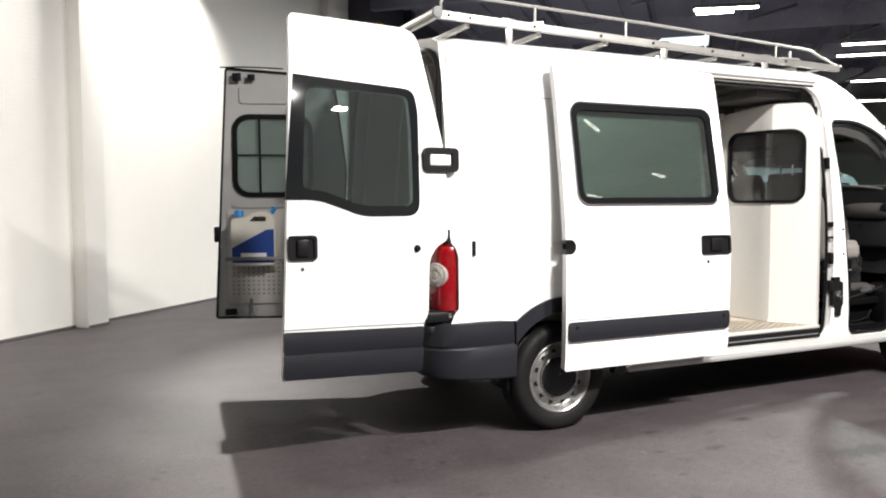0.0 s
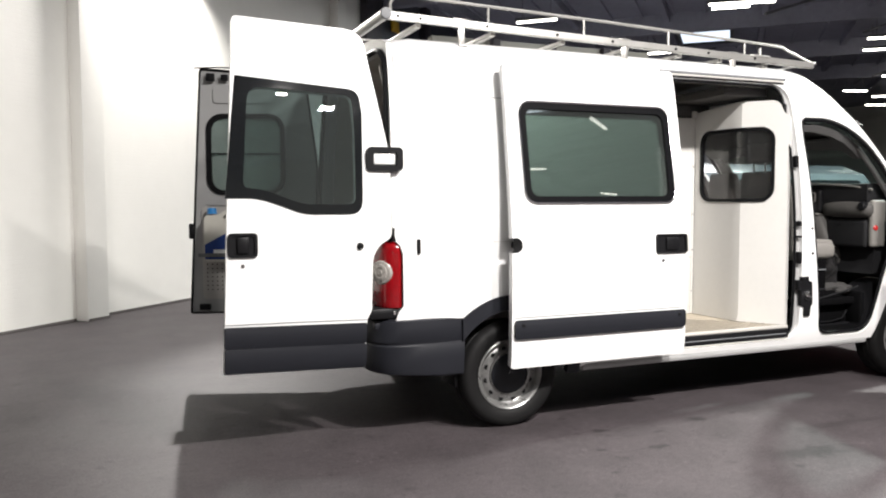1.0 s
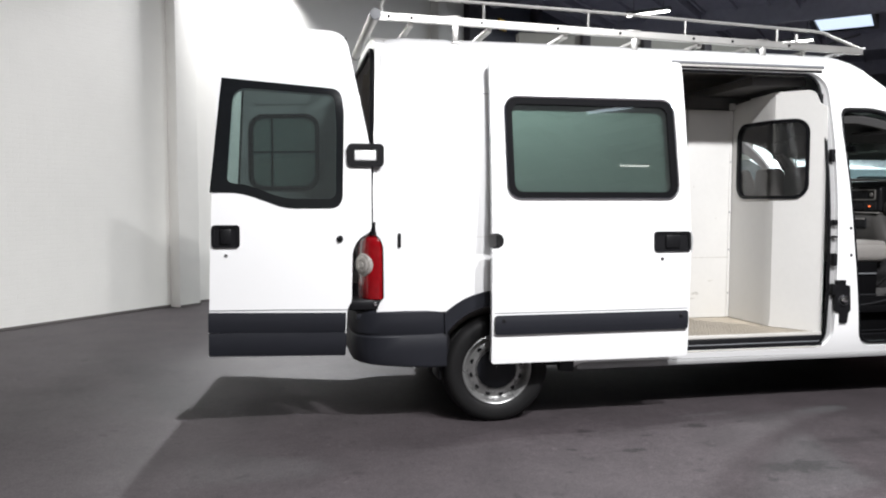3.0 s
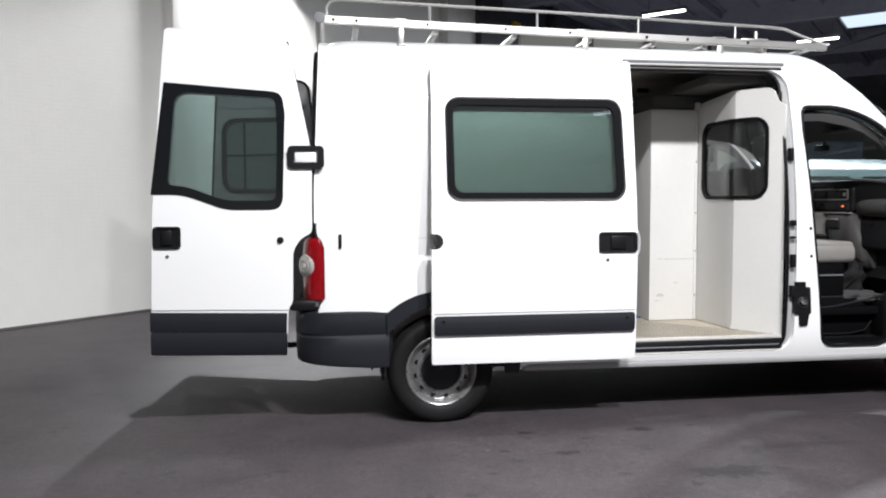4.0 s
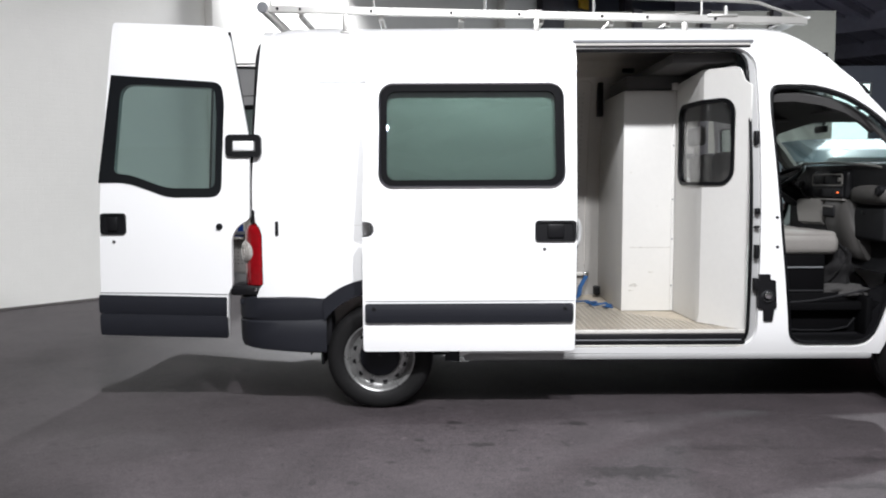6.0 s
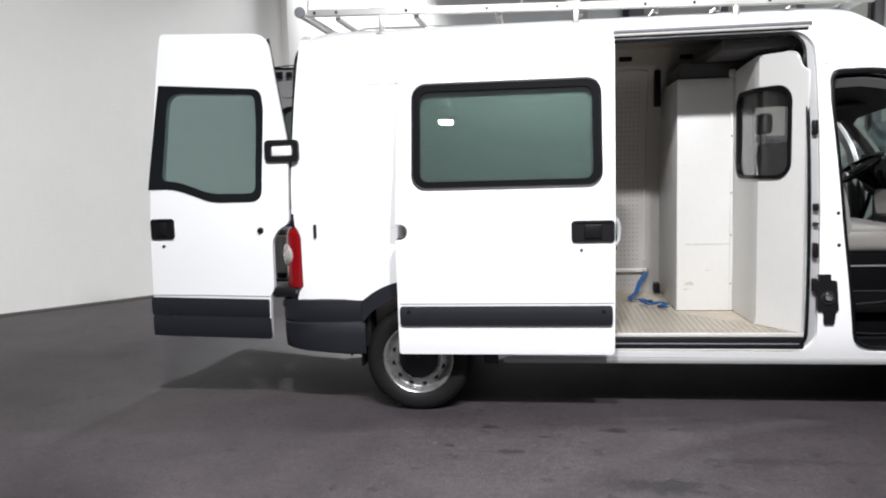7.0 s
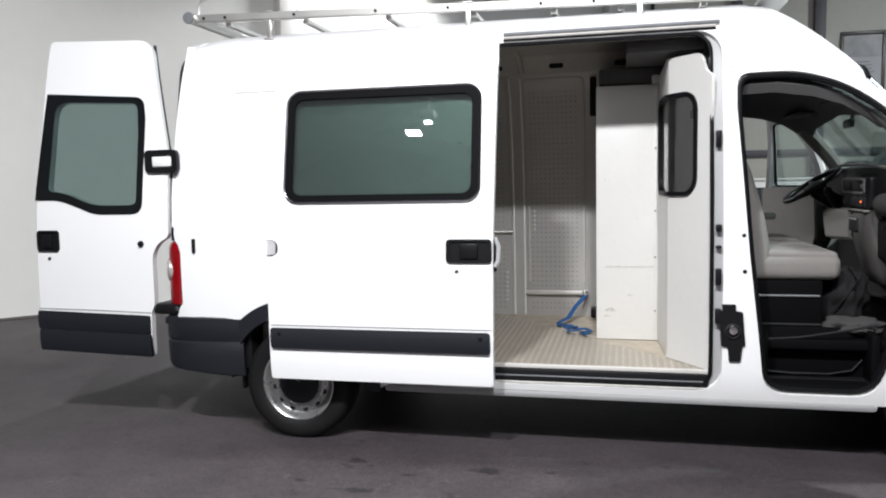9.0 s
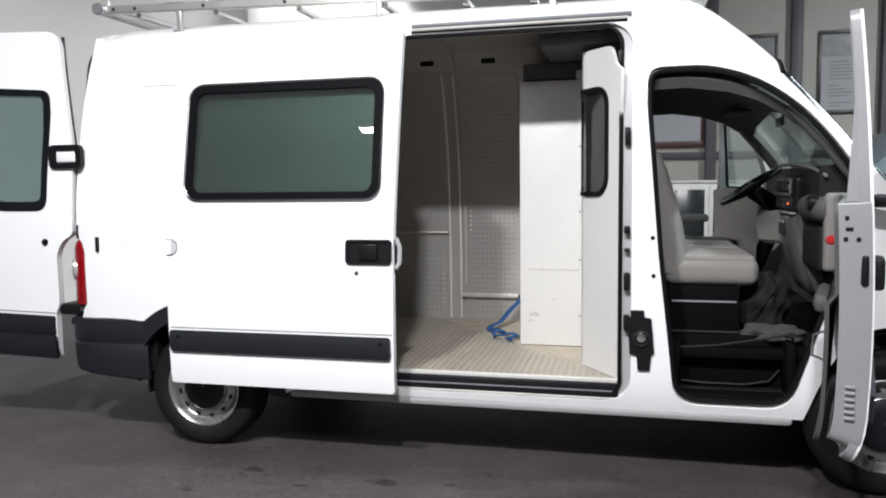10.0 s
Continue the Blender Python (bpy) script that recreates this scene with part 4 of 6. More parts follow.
def rear_frame():
    prof = [((0.225 if z < 1.27 else side_y(-0.70, z) + 0.006), z) for z in np.linspace(0.5, 2.36, 40)]
    top = [(0.38, 2.45), (0.48, 2.49), (0.65, 2.52), (0.9, 2.54), (YC, 2.545)]
    half = [(float(a), float(b)) for a, b in prof + top]
    outline = half + [(2 * YC - a, b) for a, b in reversed(half[:-1])]
    hole = rounded([(0.265, 0.52), (0.255, 1.35), (0.265, 1.75), (0.35, 2.33), (0.5, 2.43), (2 * YC - 0.5, 2.43), (2 * YC - 0.35, 2.33), (2 * YC - 0.265, 1.75), (2 * YC - 0.255, 1.35), (2 * YC - 0.265, 0.52)], [0.04, 0.2, 0.2, 0.1, 0.1, 0.1, 0.1, 0.2, 0.2, 0.04])
    lean = lambda y, z: (-0.735 + 0.04 * max(0.0, z - 1.5), y, z)
    part("rear_frame", sheet(outline, [hole], lean, -0.06, 0.09), PAINT, van)
    part("rear_seal", sweep([(lean(y, z)[0] - 0.012, y, z) for y, z in densify(hole, 0.06)], 0.018, 8, True), RUBBER, van)
    part("body_edge_seal", sweep([(x, side_y(-0.70, z) + 0.045, z) for x, z in ((-0.746, 1.225), (-0.746, 1.3), (-0.746, 1.4), (-0.737, 1.75), (-0.722, 2.1), (-0.712, 2.33))], 0.012, 8), RUBBER, van)
    part("gap_seal", sweep([(x, side_y(-0.70, z) + 0.016, z) for x, z in ((-0.735, 1.228), (-0.735, 1.35), (-0.734, 1.5), (-0.73, 1.66))], 0.0085, 8), RUBBER, van)
    # bumper that wraps round the corner
    prof = [(-0.27, 0.150), (-0.40, 0.128), (-0.55, 0.122), (-0.68, 0.13), (-0.77, 0.16), (-0.83, 0.215), (-0.862, 0.30), (-0.87, 0.5), (-0.875, YC)]
    prof += [(x, 2 * YC - y) for x, y in reversed(prof[:-1])]
    rows = []
    for z, k in ((0.752, 0.93), (0.742, 0.985), (0.70, 1.0), (0.612, 1.0), (0.604, 0.985), (0.596, 0.985), (0.588, 1.0), (0.50, 0.995), (0.42, 0.985), (0.388, 0.97), (0.378, 0.94)):
        row = []
        for x, y in prof:
            zz = z if z > 0.5 else z - 0.0 + (0.045 - (0.045 * max(0.0, min(1.0, (x + 0.87) / 0.55)))) * (0.5 - z) / 0.115 * 0.9
            row.append((-0.27 + (x + 0.27) * (1 - (1 - k) * 0.55), YC + (y - YC) * (1 - (1 - k) * 0.35), zz))
        rows.append(row)
    part("rear_bumper", thicken(loft(rows), 0.03), PLASTIC, van)
    part("bumper_step", box(-0.84, -0.3, 0.2, 2 * YC - 0.2, 0.69, 0.735, 0.01), PLASTIC, van)
    # corner block under the lamp
    part("lamp_ledge", box(-0.895, -0.685, 0.165, 0.36, 0.757, 0.826, 0.02), BLACK, van)
    part("reflector", box(-0.735, -0.715, 0.158, 0.17, 0.785, 0.81, 0.003), CHROME, van)
    for s in (1, -1):
        flip = (lambda y: y) if s == 1 else (lambda y: 2 * YC - y)
        plan = [(-0.676, 0.172), (-0.70, 0.155), (-0.735, 0.158), (-0.77, 0.178), (-0.795, 0.21), (-0.81, 0.26), (-0.815, 0.33)]
        back = [(-0.72, 0.33), (-0.70, 0.21)]
        rows = []
        for z, k in ((0.826, 0.96), (0.835, 1.0), (0.95, 1.0), (1.08, 1.0), (1.14, 0.99), (1.18, 0.95), (1.207, 0.82), (1.22, 0.62), (1.226, 0.35)):
            cx, cy = -0.71, 0.22
            rows.append([(cx + (x - cx) * k, flip(cy + (y - cy) * k), z) for x, y in plan + back])
        data = loft(rows, True)
        m = len(plan + back)
        data[1].append(tuple(range(m)))
        data[1].append(tuple(range(len(data[0]) - m, len(data[0]))))
        lamp = part("tail_lamp", data, RED_LENS, van, "red tail lamp with a clear round lens")
        a = Matrix.Translation((-0.799, flip(0.207), 1.04)) @ Matrix.Rotation(radians(-57 * s), 4, "Z")
        bm = lathe([(0.0, -0.012), (0.016, -0.011), (0.018, -0.006), (0.03, -0.005), (0.034, -0.009), (0.05, -0.007), (0.054, -0.003), (0.068, -0.001), (0.073, 0.004), (0.074, 0.03)], (0, 0, 0), "y", 24)
        bm.transform(a)
        part("round_lens", bm, CLEAR_LENS, lamp)
    # towing ball
    part("tow_ball", lathe([(0.0, 0.075), (0.018, 0.07), (0.026, 0.05), (0.018, 0.028), (0.014, 0.0), (0.014, -0.02), (0.0, -0.02)], (-1.0, YC, 0.455), "z", 16), BLACK, van)
    part("tow_bar", sweep([(-1.0, YC, 0.44), (-0.99, YC, 0.39), (-0.95, YC, 0.37), (-0.8, YC, 0.38)], 0.022, 8), BLACK, van)


def wheel(cx, cz, y, s):
    """One wheel; s is the side its face looks to (-1: towards the near side)."""
    f = lambda pairs: [(r, o * s) for r, o in pairs]
    w = part("wheel", lathe(f([(0.205, 0.055), (0.225, 0.085), (0.25, 0.098), (0.30, 0.108), (0.325, 0.098), (0.342, 0.078), (0.348, 0.05), (0.343, 0.046), (0.343, 0.038), (0.35, 0.034), (0.35, 0.005),
                               (0.344, 0.002), (0.344, -0.006), (0.35, -0.01), (0.348, -0.05), (0.342, -0.09), (0.30, -0.11), (0.205, -0.09)]), (cx, y, cz), "y", 56), TYRE, van)
    rim = lathe(f([(0.226, 0.088), (0.232, 0.094), (0.224, 0.098), (0.212, 0.09), (0.203, 0.07), (0.196, 0.058), (0.188, 0.052), (0.165, 0.066), (0.142, 0.07), (0.126, 0.058), (0.11, 0.05), (0.0, 0.05)]), (cx, y, cz), "y", 48)
    part("rim", rim, STEEL, w, "worn silver steel rim")
    hole = lathe([(0.0, 0.0), (0.0165, 0.0), (0.0165, 0.006), (0.0, 0.006)], (0, 0, 0), "y", 12)
    me = bpy.data.meshes.new("vent_hole")
    hole.to_mesh(me)
    hole.free()
    me.materials.append(BLACK)
    for k in range(12):
        o = new("vent_hole", me)
        o.parent = w
        a = math.tau * k / 12 + 0.2
        o.matrix_basis = Matrix.Translation((cx + 0.166 * math.cos(a), y + s * 0.0665, cz + 0.166 * math.sin(a))) @ Matrix.Rotation(0, 4, "Y")
    cap = part("hub_cap", lathe(f([(0.132, 0.058), (0.128, 0.078), (0.118, 0.086), (0.06, 0.092), (0.0, 0.094)]), (cx, y, cz), "y", 40), PLASTIC, w, "dark plastic hub cap")
    bd = bmesh.new()
    sweep([(cx + dx, y + s * 0.0955, cz + dz) for dx, dz in ((0, 0.024), (0.014, 0), (0, -0.024), (-0.014, 0))], 0.004, 6, True, bm=bd)
    part("badge", bd, CHROME, w)
    part("rim_ring", lathe(f([(0.134, 0.066), (0.138, 0.076), (0.132, 0.08)]), (cx, y, cz), "y", 40), STEEL, w)


def handle(name, x0, x1, z0, z1, place, parent, swap=False):
    """Recessed black door handle: bowl, frame and a lever."""
    v, f = sheet(round_rect(x0, x1, z0, z1, 0.022), [round_rect(x0 + 0.018, x1 - 0.018, z0 + 0.014, z1 - 0.014, 0.016)], lambda x, z: tuple(Vector(place(x, z)) + Vector((0, -0.012, 0))), 0.014, 0.03)
    h = part(name, (v, f), BLACK, parent, "black recessed door handle")
    v, f = sheet(round_rect(x0 + 0.012, x1 - 0.012, z0 + 0.01, z1 - 0.01, 0.016), [], lambda x, z: tuple(Vector(place(x, z)) + Vector((0, -0.003, 0))), 0.004, 0.04)
    part(name + "_bowl", (v, f), BLACK, parent)
    k = x1 - x0
    c = Vector(place((x0 + x1) / 2, (z0 + z1) / 2))
    part(name + "_lever", box(c.x - 0.2 * k, c.x + 0.2 * k, c.y - 0.018, c.y - 0.003, z0 + 0.022, z1 - 0.022, 0.008), BLACK, parent)
    return h


def lock(x, z, place, parent):
    c = Vector(place(x, z))
    part("lock", lathe([(0.0, -0.006), (0.009, -0.006), (0.013, -0.002), (0.014, 0.003)], c, "y", 16), CHROME, parent)


def sliding_door():
    """Standing open along the flank, a hand's width off it."""
    DY = smooth_interp([(0.40, 0.012), (0.47, 0.0), (0.62, -0.006), (0.9, -0.01), (1.15, -0.008), (1.4, 0.018), (1.78, 0.082), (2.1, 0.142), (2.3, 0.186), (2.37, 0.206)])
    place = lambda x, z: (x, DY(z), z)
    outline = rounded([(-0.016, 0.42), (1.316, 0.42), (1.322, 1.2), (1.338, 2.365), (0.012, 2.365), (-0.01, 1.4), (-0.0135, 1.24), (0.02, 1.24), (0.056, 1.222), (0.056, 1.168), (0.02, 1.15), (-0.0145, 1.15)],
                      [0.02, 0.02, 0, 0.03, 0.05, 0, 0, 0.01, 0.022, 0.022, 0.01, 0])
    win = round_rect(0.103, 1.238, 1.462, 2.094, 0.075)
    d = part("sliding_door", sheet(outline, [win], place, 0.045, 0.06), PAINT, van, "white sliding side door standing open", angle=40)
    v, f = sheet(round_rect(0.092, 1.25, 1.452, 2.104, 0.085), [round_rect(0.14, 1.198, 1.498, 2.054, 0.055)], lambda x, z: (x, DY(z) - 0.007, z), 0.02, 0.05)
    part("window_seal", (v, f), SEAL, d)
    part("window_trim", sweep(along(densify(round_rect(0.094, 1.248, 1.454, 2.102, 0.085), 0.08), place, 0.008), 0.006, 6, True), CHROME, d, "bright metal bead round the glass")
    v, f = sheet(round_rect(0.135, 1.203, 1.494, 2.058, 0.05), [], lambda x, z: (x, DY(z) + 0.004, z), 0.004, 0.12)
    part("window_pane", (v, f), GREEN_GLASS, d, "green tinted window glass")
    v, f = sheet(round_rect(0.10, 1.24, 1.46, 2.096, 0.06), [], lambda x, z: (x, DY(z) + 0.05, z), 0.004, 0.12)
    part("window_grille", (v, f), MESH, d, "fine perforated guard behind the glass")
    # rubbing strip
    v, f = sheet(round_rect(0.0, 1.302, 0.606, 0.73, 0.018), [], lambda x, z: (x, DY(z) - 0.024 + 2.2 * abs(z - 0.668) ** 2, z), 0.03, 0.025)
    part("rubbing_strip", (v, f), PLASTIC, d)
    for x in (0.055, 1.25):
        part("strip_plug", lathe([(0.0, -0.026), (0.012, -0.026), (0.014, -0.02)], place(x, 0.695), "y", 14), BLACK, d)
    part("strip_joint", sweep(along([(float(x), 0.742) for x in np.linspace(0.0, 1.31, 10)], place, 0.0005), 0.003, 6), GREY_INK, d)
    handle("handle", 1.062, 1.318, 1.115, 1.245, place, d)
    lock(1.121, 1.066, place, d)
    notch = [(-0.012, 1.238), (0.02, 1.238), (0.042, 1.228), (0.054, 1.208), (0.055, 1.182), (0.042, 1.162), (0.02, 1.152), (-0.012, 1.152)]
    rows = [[(x, DY(z) - 0.004, z) for x, z in notch], [(min(x, 0.02 + 0.1 * x), DY(z) + 0.062, z) for x, z in notch]]
    part("rail_notch", thicken(loft(rows), 0.003), BLACK, d, "black lining of the rail notch")
    part("latch", sweep([(1.325, 0.03, 1.09), (1.345, 0.035, 1.12), (1.348, 0.035, 1.2), (1.33, 0.03, 1.25)], 0.012, 8), SHADED_WHITE, d)
    part("latch_block", box(1.30, 1.335, 0.03, 0.07, 1.06, 1.22, 0.008), BLACK, d)
    part("roller_arm", box(0.05, 0.4, 0.06, 0.14, 1.17, 1.21, 0.008), BLACK, d)


FAR_SWING = Matrix.Translation((-0.82, 2.17, 0)) @ Matrix.Rotation(radians(-19), 4, "Z") @ Matrix.Translation((0.80, -2.17, 0))


def rear_doors():
    """Both rear leaves stand open at right angles; the near one shows its outside, the far one its inside."""
    DY = smooth_interp([(0.46, 0.172), (0.6, 0.160), (0.9, 0.147), (1.2, 0.141), (1.5, 0.152), (1.8, 0.185), (2.1, 0.222), (2.4, 0.27), (2.53, 0.30)])
    place = lambda x, z: (x, DY(z), z)
    outline = rounded([(-1.732, 0.50), (-0.915, 0.478), (-0.90, 0.77), (-0.872, 0.82), (-0.866, 1.14), (-0.82, 1.215), (-0.748, 1.252), (-0.745, 1.75), (-0.845, 2.25), (-0.89, 2.49), (-1.635, 2.522), (-1.70, 1.4)],
                      [0.01, 0.02, 0.02, 0.02, 0.06, 0.04, 0.03, 0.1, 0.1, 0.10, 0.03, 0])
    glass_edge = rounded([(-1.709, 1.489), (-1.634, 2.178), (-0.925, 2.128), (-0.908, 1.99), (-0.925, 1.395), (-1.27, 1.395), (-1.40, 1.445), (-1.53, 1.489)],
                         [0, 0, 0.09, 0, 0.08, 0.1, 0.08, 0.1])
    pane = rounded([(-1.61, 1.548), (-1.568, 2.122), (-0.967, 2.092), (-0.957, 1.9), (-0.966, 1.452), (-1.275, 1.454), (-1.42, 1.510), (-1.50, 1.538)], [0.04, 0.09, 0.05, 0, 0.05, 0.08, 0.08, 0.08])
    d = part("rear_door", sheet(outline, [pane], place, 0.045, 0.06), PAINT, van, "white rear door leaf standing open, outside showing", angle=40)
    part("glass_border", sheet(glass_edge, [pane], lambda x, z: (x, DY(z) - 0.004, z), 0.004, 0.06), CERAMIC, d)
    part("window_pane", sheet(pane, [], lambda x, z: (x, DY(z) - 0.003, z), 0.004, 0.1), TINT_GLASS, d, "tinted rear window glass")
    for z0, z1 in ((0.648, 0.765), (0.505, 0.64)):
        v, f = sheet(rounded([(-1.729, z0 + 0.002), (-0.912, z0 - 0.025), (-0.908, z1 - 0.012), (-1.727, z1 + 0.008)], 0.012), [], lambda x, z, a=z0, b=z1: (x, DY(z) - 0.008 - 0.016 * math.sin(math.pi * max(0.0, min(1.0, (z - a + 0.02) / (b - a + 0.04)))) ** 0.6, z), 0.03, 0.035)
        part("lower_trim", (v, f), PLASTIC, d)
    part("trim_joint", sweep(along([(-1.726, 0.783), (-1.3, 0.778), (-0.9, 0.768)], place, 0.001), 0.003, 6), GREY_INK, d)
    handle("handle", -1.70, -1.537, 1.16, 1.296, place, d)
    lock(-1.62, 1.112, place, d)
    part("rubber_stop", lathe([(0.0, -0.022), (0.012, -0.02), (0.02, -0.008), (0.022, 0.004)], place(-0.943, 1.207), "y", 16), RUBBER, d)
    part("edge_seal", sweep([(x, DY(z) + 0.04, z) for x, z in ((-0.75, 1.34), (-0.75, 1.74), (-0.80, 2.0), (-0.85, 2.25), (-0.893, 2.46))], 0.01, 6), RUBBER, d)
    # inner board
    inner = rounded([(-1.66, 0.62), (-0.93, 0.62), (-0.93, 1.3), (-1.66, 1.3)], 0.04)
    part("inner_board", sheet(inner, [], lambda x, z: (x, DY(z) + 0.06, z), 0.008, 0.2), CARGO_WALL, d)
    # hinges
    for z in (1.72, 0.93):
        h = part("hinge", sheet(round_rect(-0.893, -0.668, z - 0.07, z + 0.072, 0.03), [round_rect(-0.853, -0.705, z - 0.036, z + 0.04, 0.012)], lambda x, zz: (x, 0.148, zz), 0.03, 0.04), BLACK, van, "black door hinge cover") if z > 1.5 else None
        if h:
            part("hinge_arm", box(-0.85, -0.715, 0.158, 0.20, z - 0.032, z + 0.036, 0.01), PAINT, h, "white hinge arm")
    # far leaf
    yb = 2.17
    FY = lambda z: yb + 0.02 * max(0.0, z - 1.5)
    fplace = lambda x, z: (x, FY(z), z)
    fo = rounded([(-1.762, 0.545), (-0.76, 0.545), (-0.70, 1.75), (-0.80, 2.5), (-1.655, 2.56), (-1.715, 1.4)], [0.02, 0.02, 0.1, 0.1, 0.03, 0])
    hole = round_rect(-1.585, -1.0, 1.555, 2.165, 0.11)
    # inner skin in the darkened white: its shade is in the colour
    d2 = part("rear_door", sheet(fo, [hole], fplace, 0.05, 0.07), SHADED_WHITE, van, "white rear door leaf standing open, inside showing", angle=40)
    part("edge_seal", sweep([fplace(x, z)[:1] + (FY(z) - 0.01, z) for x, z in densify(fo, 0.08)], 0.009, 6, True), RUBBER, d2)
    part("window_seal", sheet(round_rect(-1.615, -0.97, 1.525, 2.195, 0.13), [round_rect(-1.575, -1.01, 1.565, 2.155, 0.1)], lambda x, z: (x, FY(z) - 0.012, z), 0.02, 0.06), RUBBER, d2)
    part("window_pane", sheet(hole, [], lambda x, z: (x, FY(z) + 0.03, z), 0.004, 0.12), TINT_GLASS, d2)
    part("window_grille", sheet(round_rect(-1.58, -1.0, 1.56, 2.16, 0.1), [], lambda x, z: (x, FY(z) + 0.012, z), 0.003, 0.12), MESH_DARK, d2, "perforated guard in the rear window")
    bars = bmesh.new()
    box(-1.585, -0.99, yb - 0.008, yb + 0.004, 1.855, 1.872, 0.003, bm=bars)
    box(-1.405, -1.385, yb - 0.010, yb + 0.004, 1.56, 2.16, 0.003, bm=bars)
    part("guard_bar", bars, RUBBER, d2)
    # embossed inner skin, lower board, latches
    for b in ((-1.55, -1.05, 2.28, 2.42), (-1.62, -1.05, 1.44, 1.5)):
        part("pressing", sheet(round_rect(*b, 0.03), [], lambda x, z: (x, FY(z) - 0.012, z), 0.02, 0.1), SHADED_WHITE, d2)
    part("lower_board", sheet(round_rect(-1.66, -0.95, 0.66, 1.43, 0.03), [], lambda x, z: (x, FY(z) - 0.016, z), 0.02, 0.15), CARGO_WALL, d2, "grey perforated board on the door")
    dots = bmesh.new()
    for i in range(16):
        for k in range(8):
            lathe([(0.0, -0.001), (0.006, -0.001), (0.006, 0.002)], (-1.62 + i * 0.04, yb - 0.017, 0.74 + k * 0.035), "y", 6, dots)
    tagged(part("board_hole", dots, BLACK, d2), kind="stuff")
    part("latch", box(-1.60, -1.53, yb - 0.03, yb - 0.004, 2.455, 2.52, 0.006), BLACK, d2)
    part("latch", box(-1.48, -1.42, yb - 0.03, yb - 0.004, 2.46, 2.51, 0.006), BLACK, d2)
    part("latch", box(-1.69, -1.6, yb - 0.04, yb - 0.004, 0.57, 0.62, 0.008), BLACK, d2)
    part("bolt", sweep([(-1.48, yb - 0.02, 0.58), (-1.48, yb - 0.02, 0.7)], 0.012, 8), GREY_STEEL, d2)
    part("outer_handle", box(-1.775, -1.735, yb + 0.0, yb + 0.06, 1.16, 1.29, 0.012), BLACK, d2)
    part("top_stay", sweep([(-1.70, yb, 2.565), (-1.5, yb, 2.57), (-1.2, yb, 2.56)], 0.006, 6), BLACK, d2)
    d2.matrix_basis = FAR_SWING


def mesh_guard(colour):
    """Fine perforated sheet: a grid of small holes."""
    m = bpy.data.materials.new("perforated_guard")
    m.use_nodes = True
    n, l = m.node_tree.nodes, m.node_tree.links
    b = n["Principled BSDF"]
    b.inputs["Base Color"].default_value = (*colour, 1)
    b.inputs["Roughness"].default_value = 0.42
    b.inputs["Metallic"].default_value = 0.6
    tc, mp, ch = n.new("ShaderNodeTexCoord"), n.new("ShaderNodeMapping"), n.new("ShaderNodeTexVoronoi")
    mp.inputs["Scale"].default_value = (1, 0, 1)
    ch.inputs["Scale"].default_value = 90
    ch.inputs["Randomness"].default_value = 0.0
    lt = n.new("ShaderNodeMath")
    lt.operation = "LESS_THAN"
    lt.inputs[1].default_value = 0.33
    clear, mix = n.new("ShaderNodeBsdfTransparent"), n.new("ShaderNodeMixShader")
    buckle, bp, wide = n.new("ShaderNodeTexNoise"), n.new("ShaderNodeBump"), n.new("ShaderNodeMapping")
    wide.inputs["Scale"].default_value = (1.0, 1.0, 3.5)
    buckle.inputs["Scale"].default_value, buckle.inputs["Detail"].default_value = 1.6, 1
    bp.inputs["Strength"].default_value, bp.inputs["Distance"].default_value = 0.35, 0.006
    l.new(tc.outputs["Object"], wide.inputs["Vector"])
    l.new(wide.outputs[0], buckle.inputs["Vector"])
    l.new(buckle.outputs["Fac"], bp.inputs["Height"])
    l.new(bp.outputs[0], b.inputs["Normal"])
    l.new(tc.outputs["Object"], mp.inputs["Vector"])
    l.new(mp.outputs[0], ch.inputs["Vector"])
    l.new(ch.outputs["Distance"], lt.inputs[0])
    l.new(lt.outputs[0], mix.inputs[0])
    l.new(b.outputs[0], mix.inputs[1])
    l.new(clear.outputs[0], mix.inputs[2])
    l.new(mix.outputs[0], n["Material Output"].inputs[0])
    return m


MESH, MESH_DARK = mesh_guard((0.58, 0.60, 0.59)), mesh_guard((0.17, 0.19, 0.18))
van_body()
rear_frame()
wheel(*REAR_WHEEL, 0.275, -1)
wheel(*FRONT_WHEEL, 0.275, -1)
wheel(*REAR_WHEEL, 2 * YC - 0.275, 1)
wheel(*FRONT_WHEEL, 2 * YC - 0.275, 1)
sliding_door()
rear_doors()


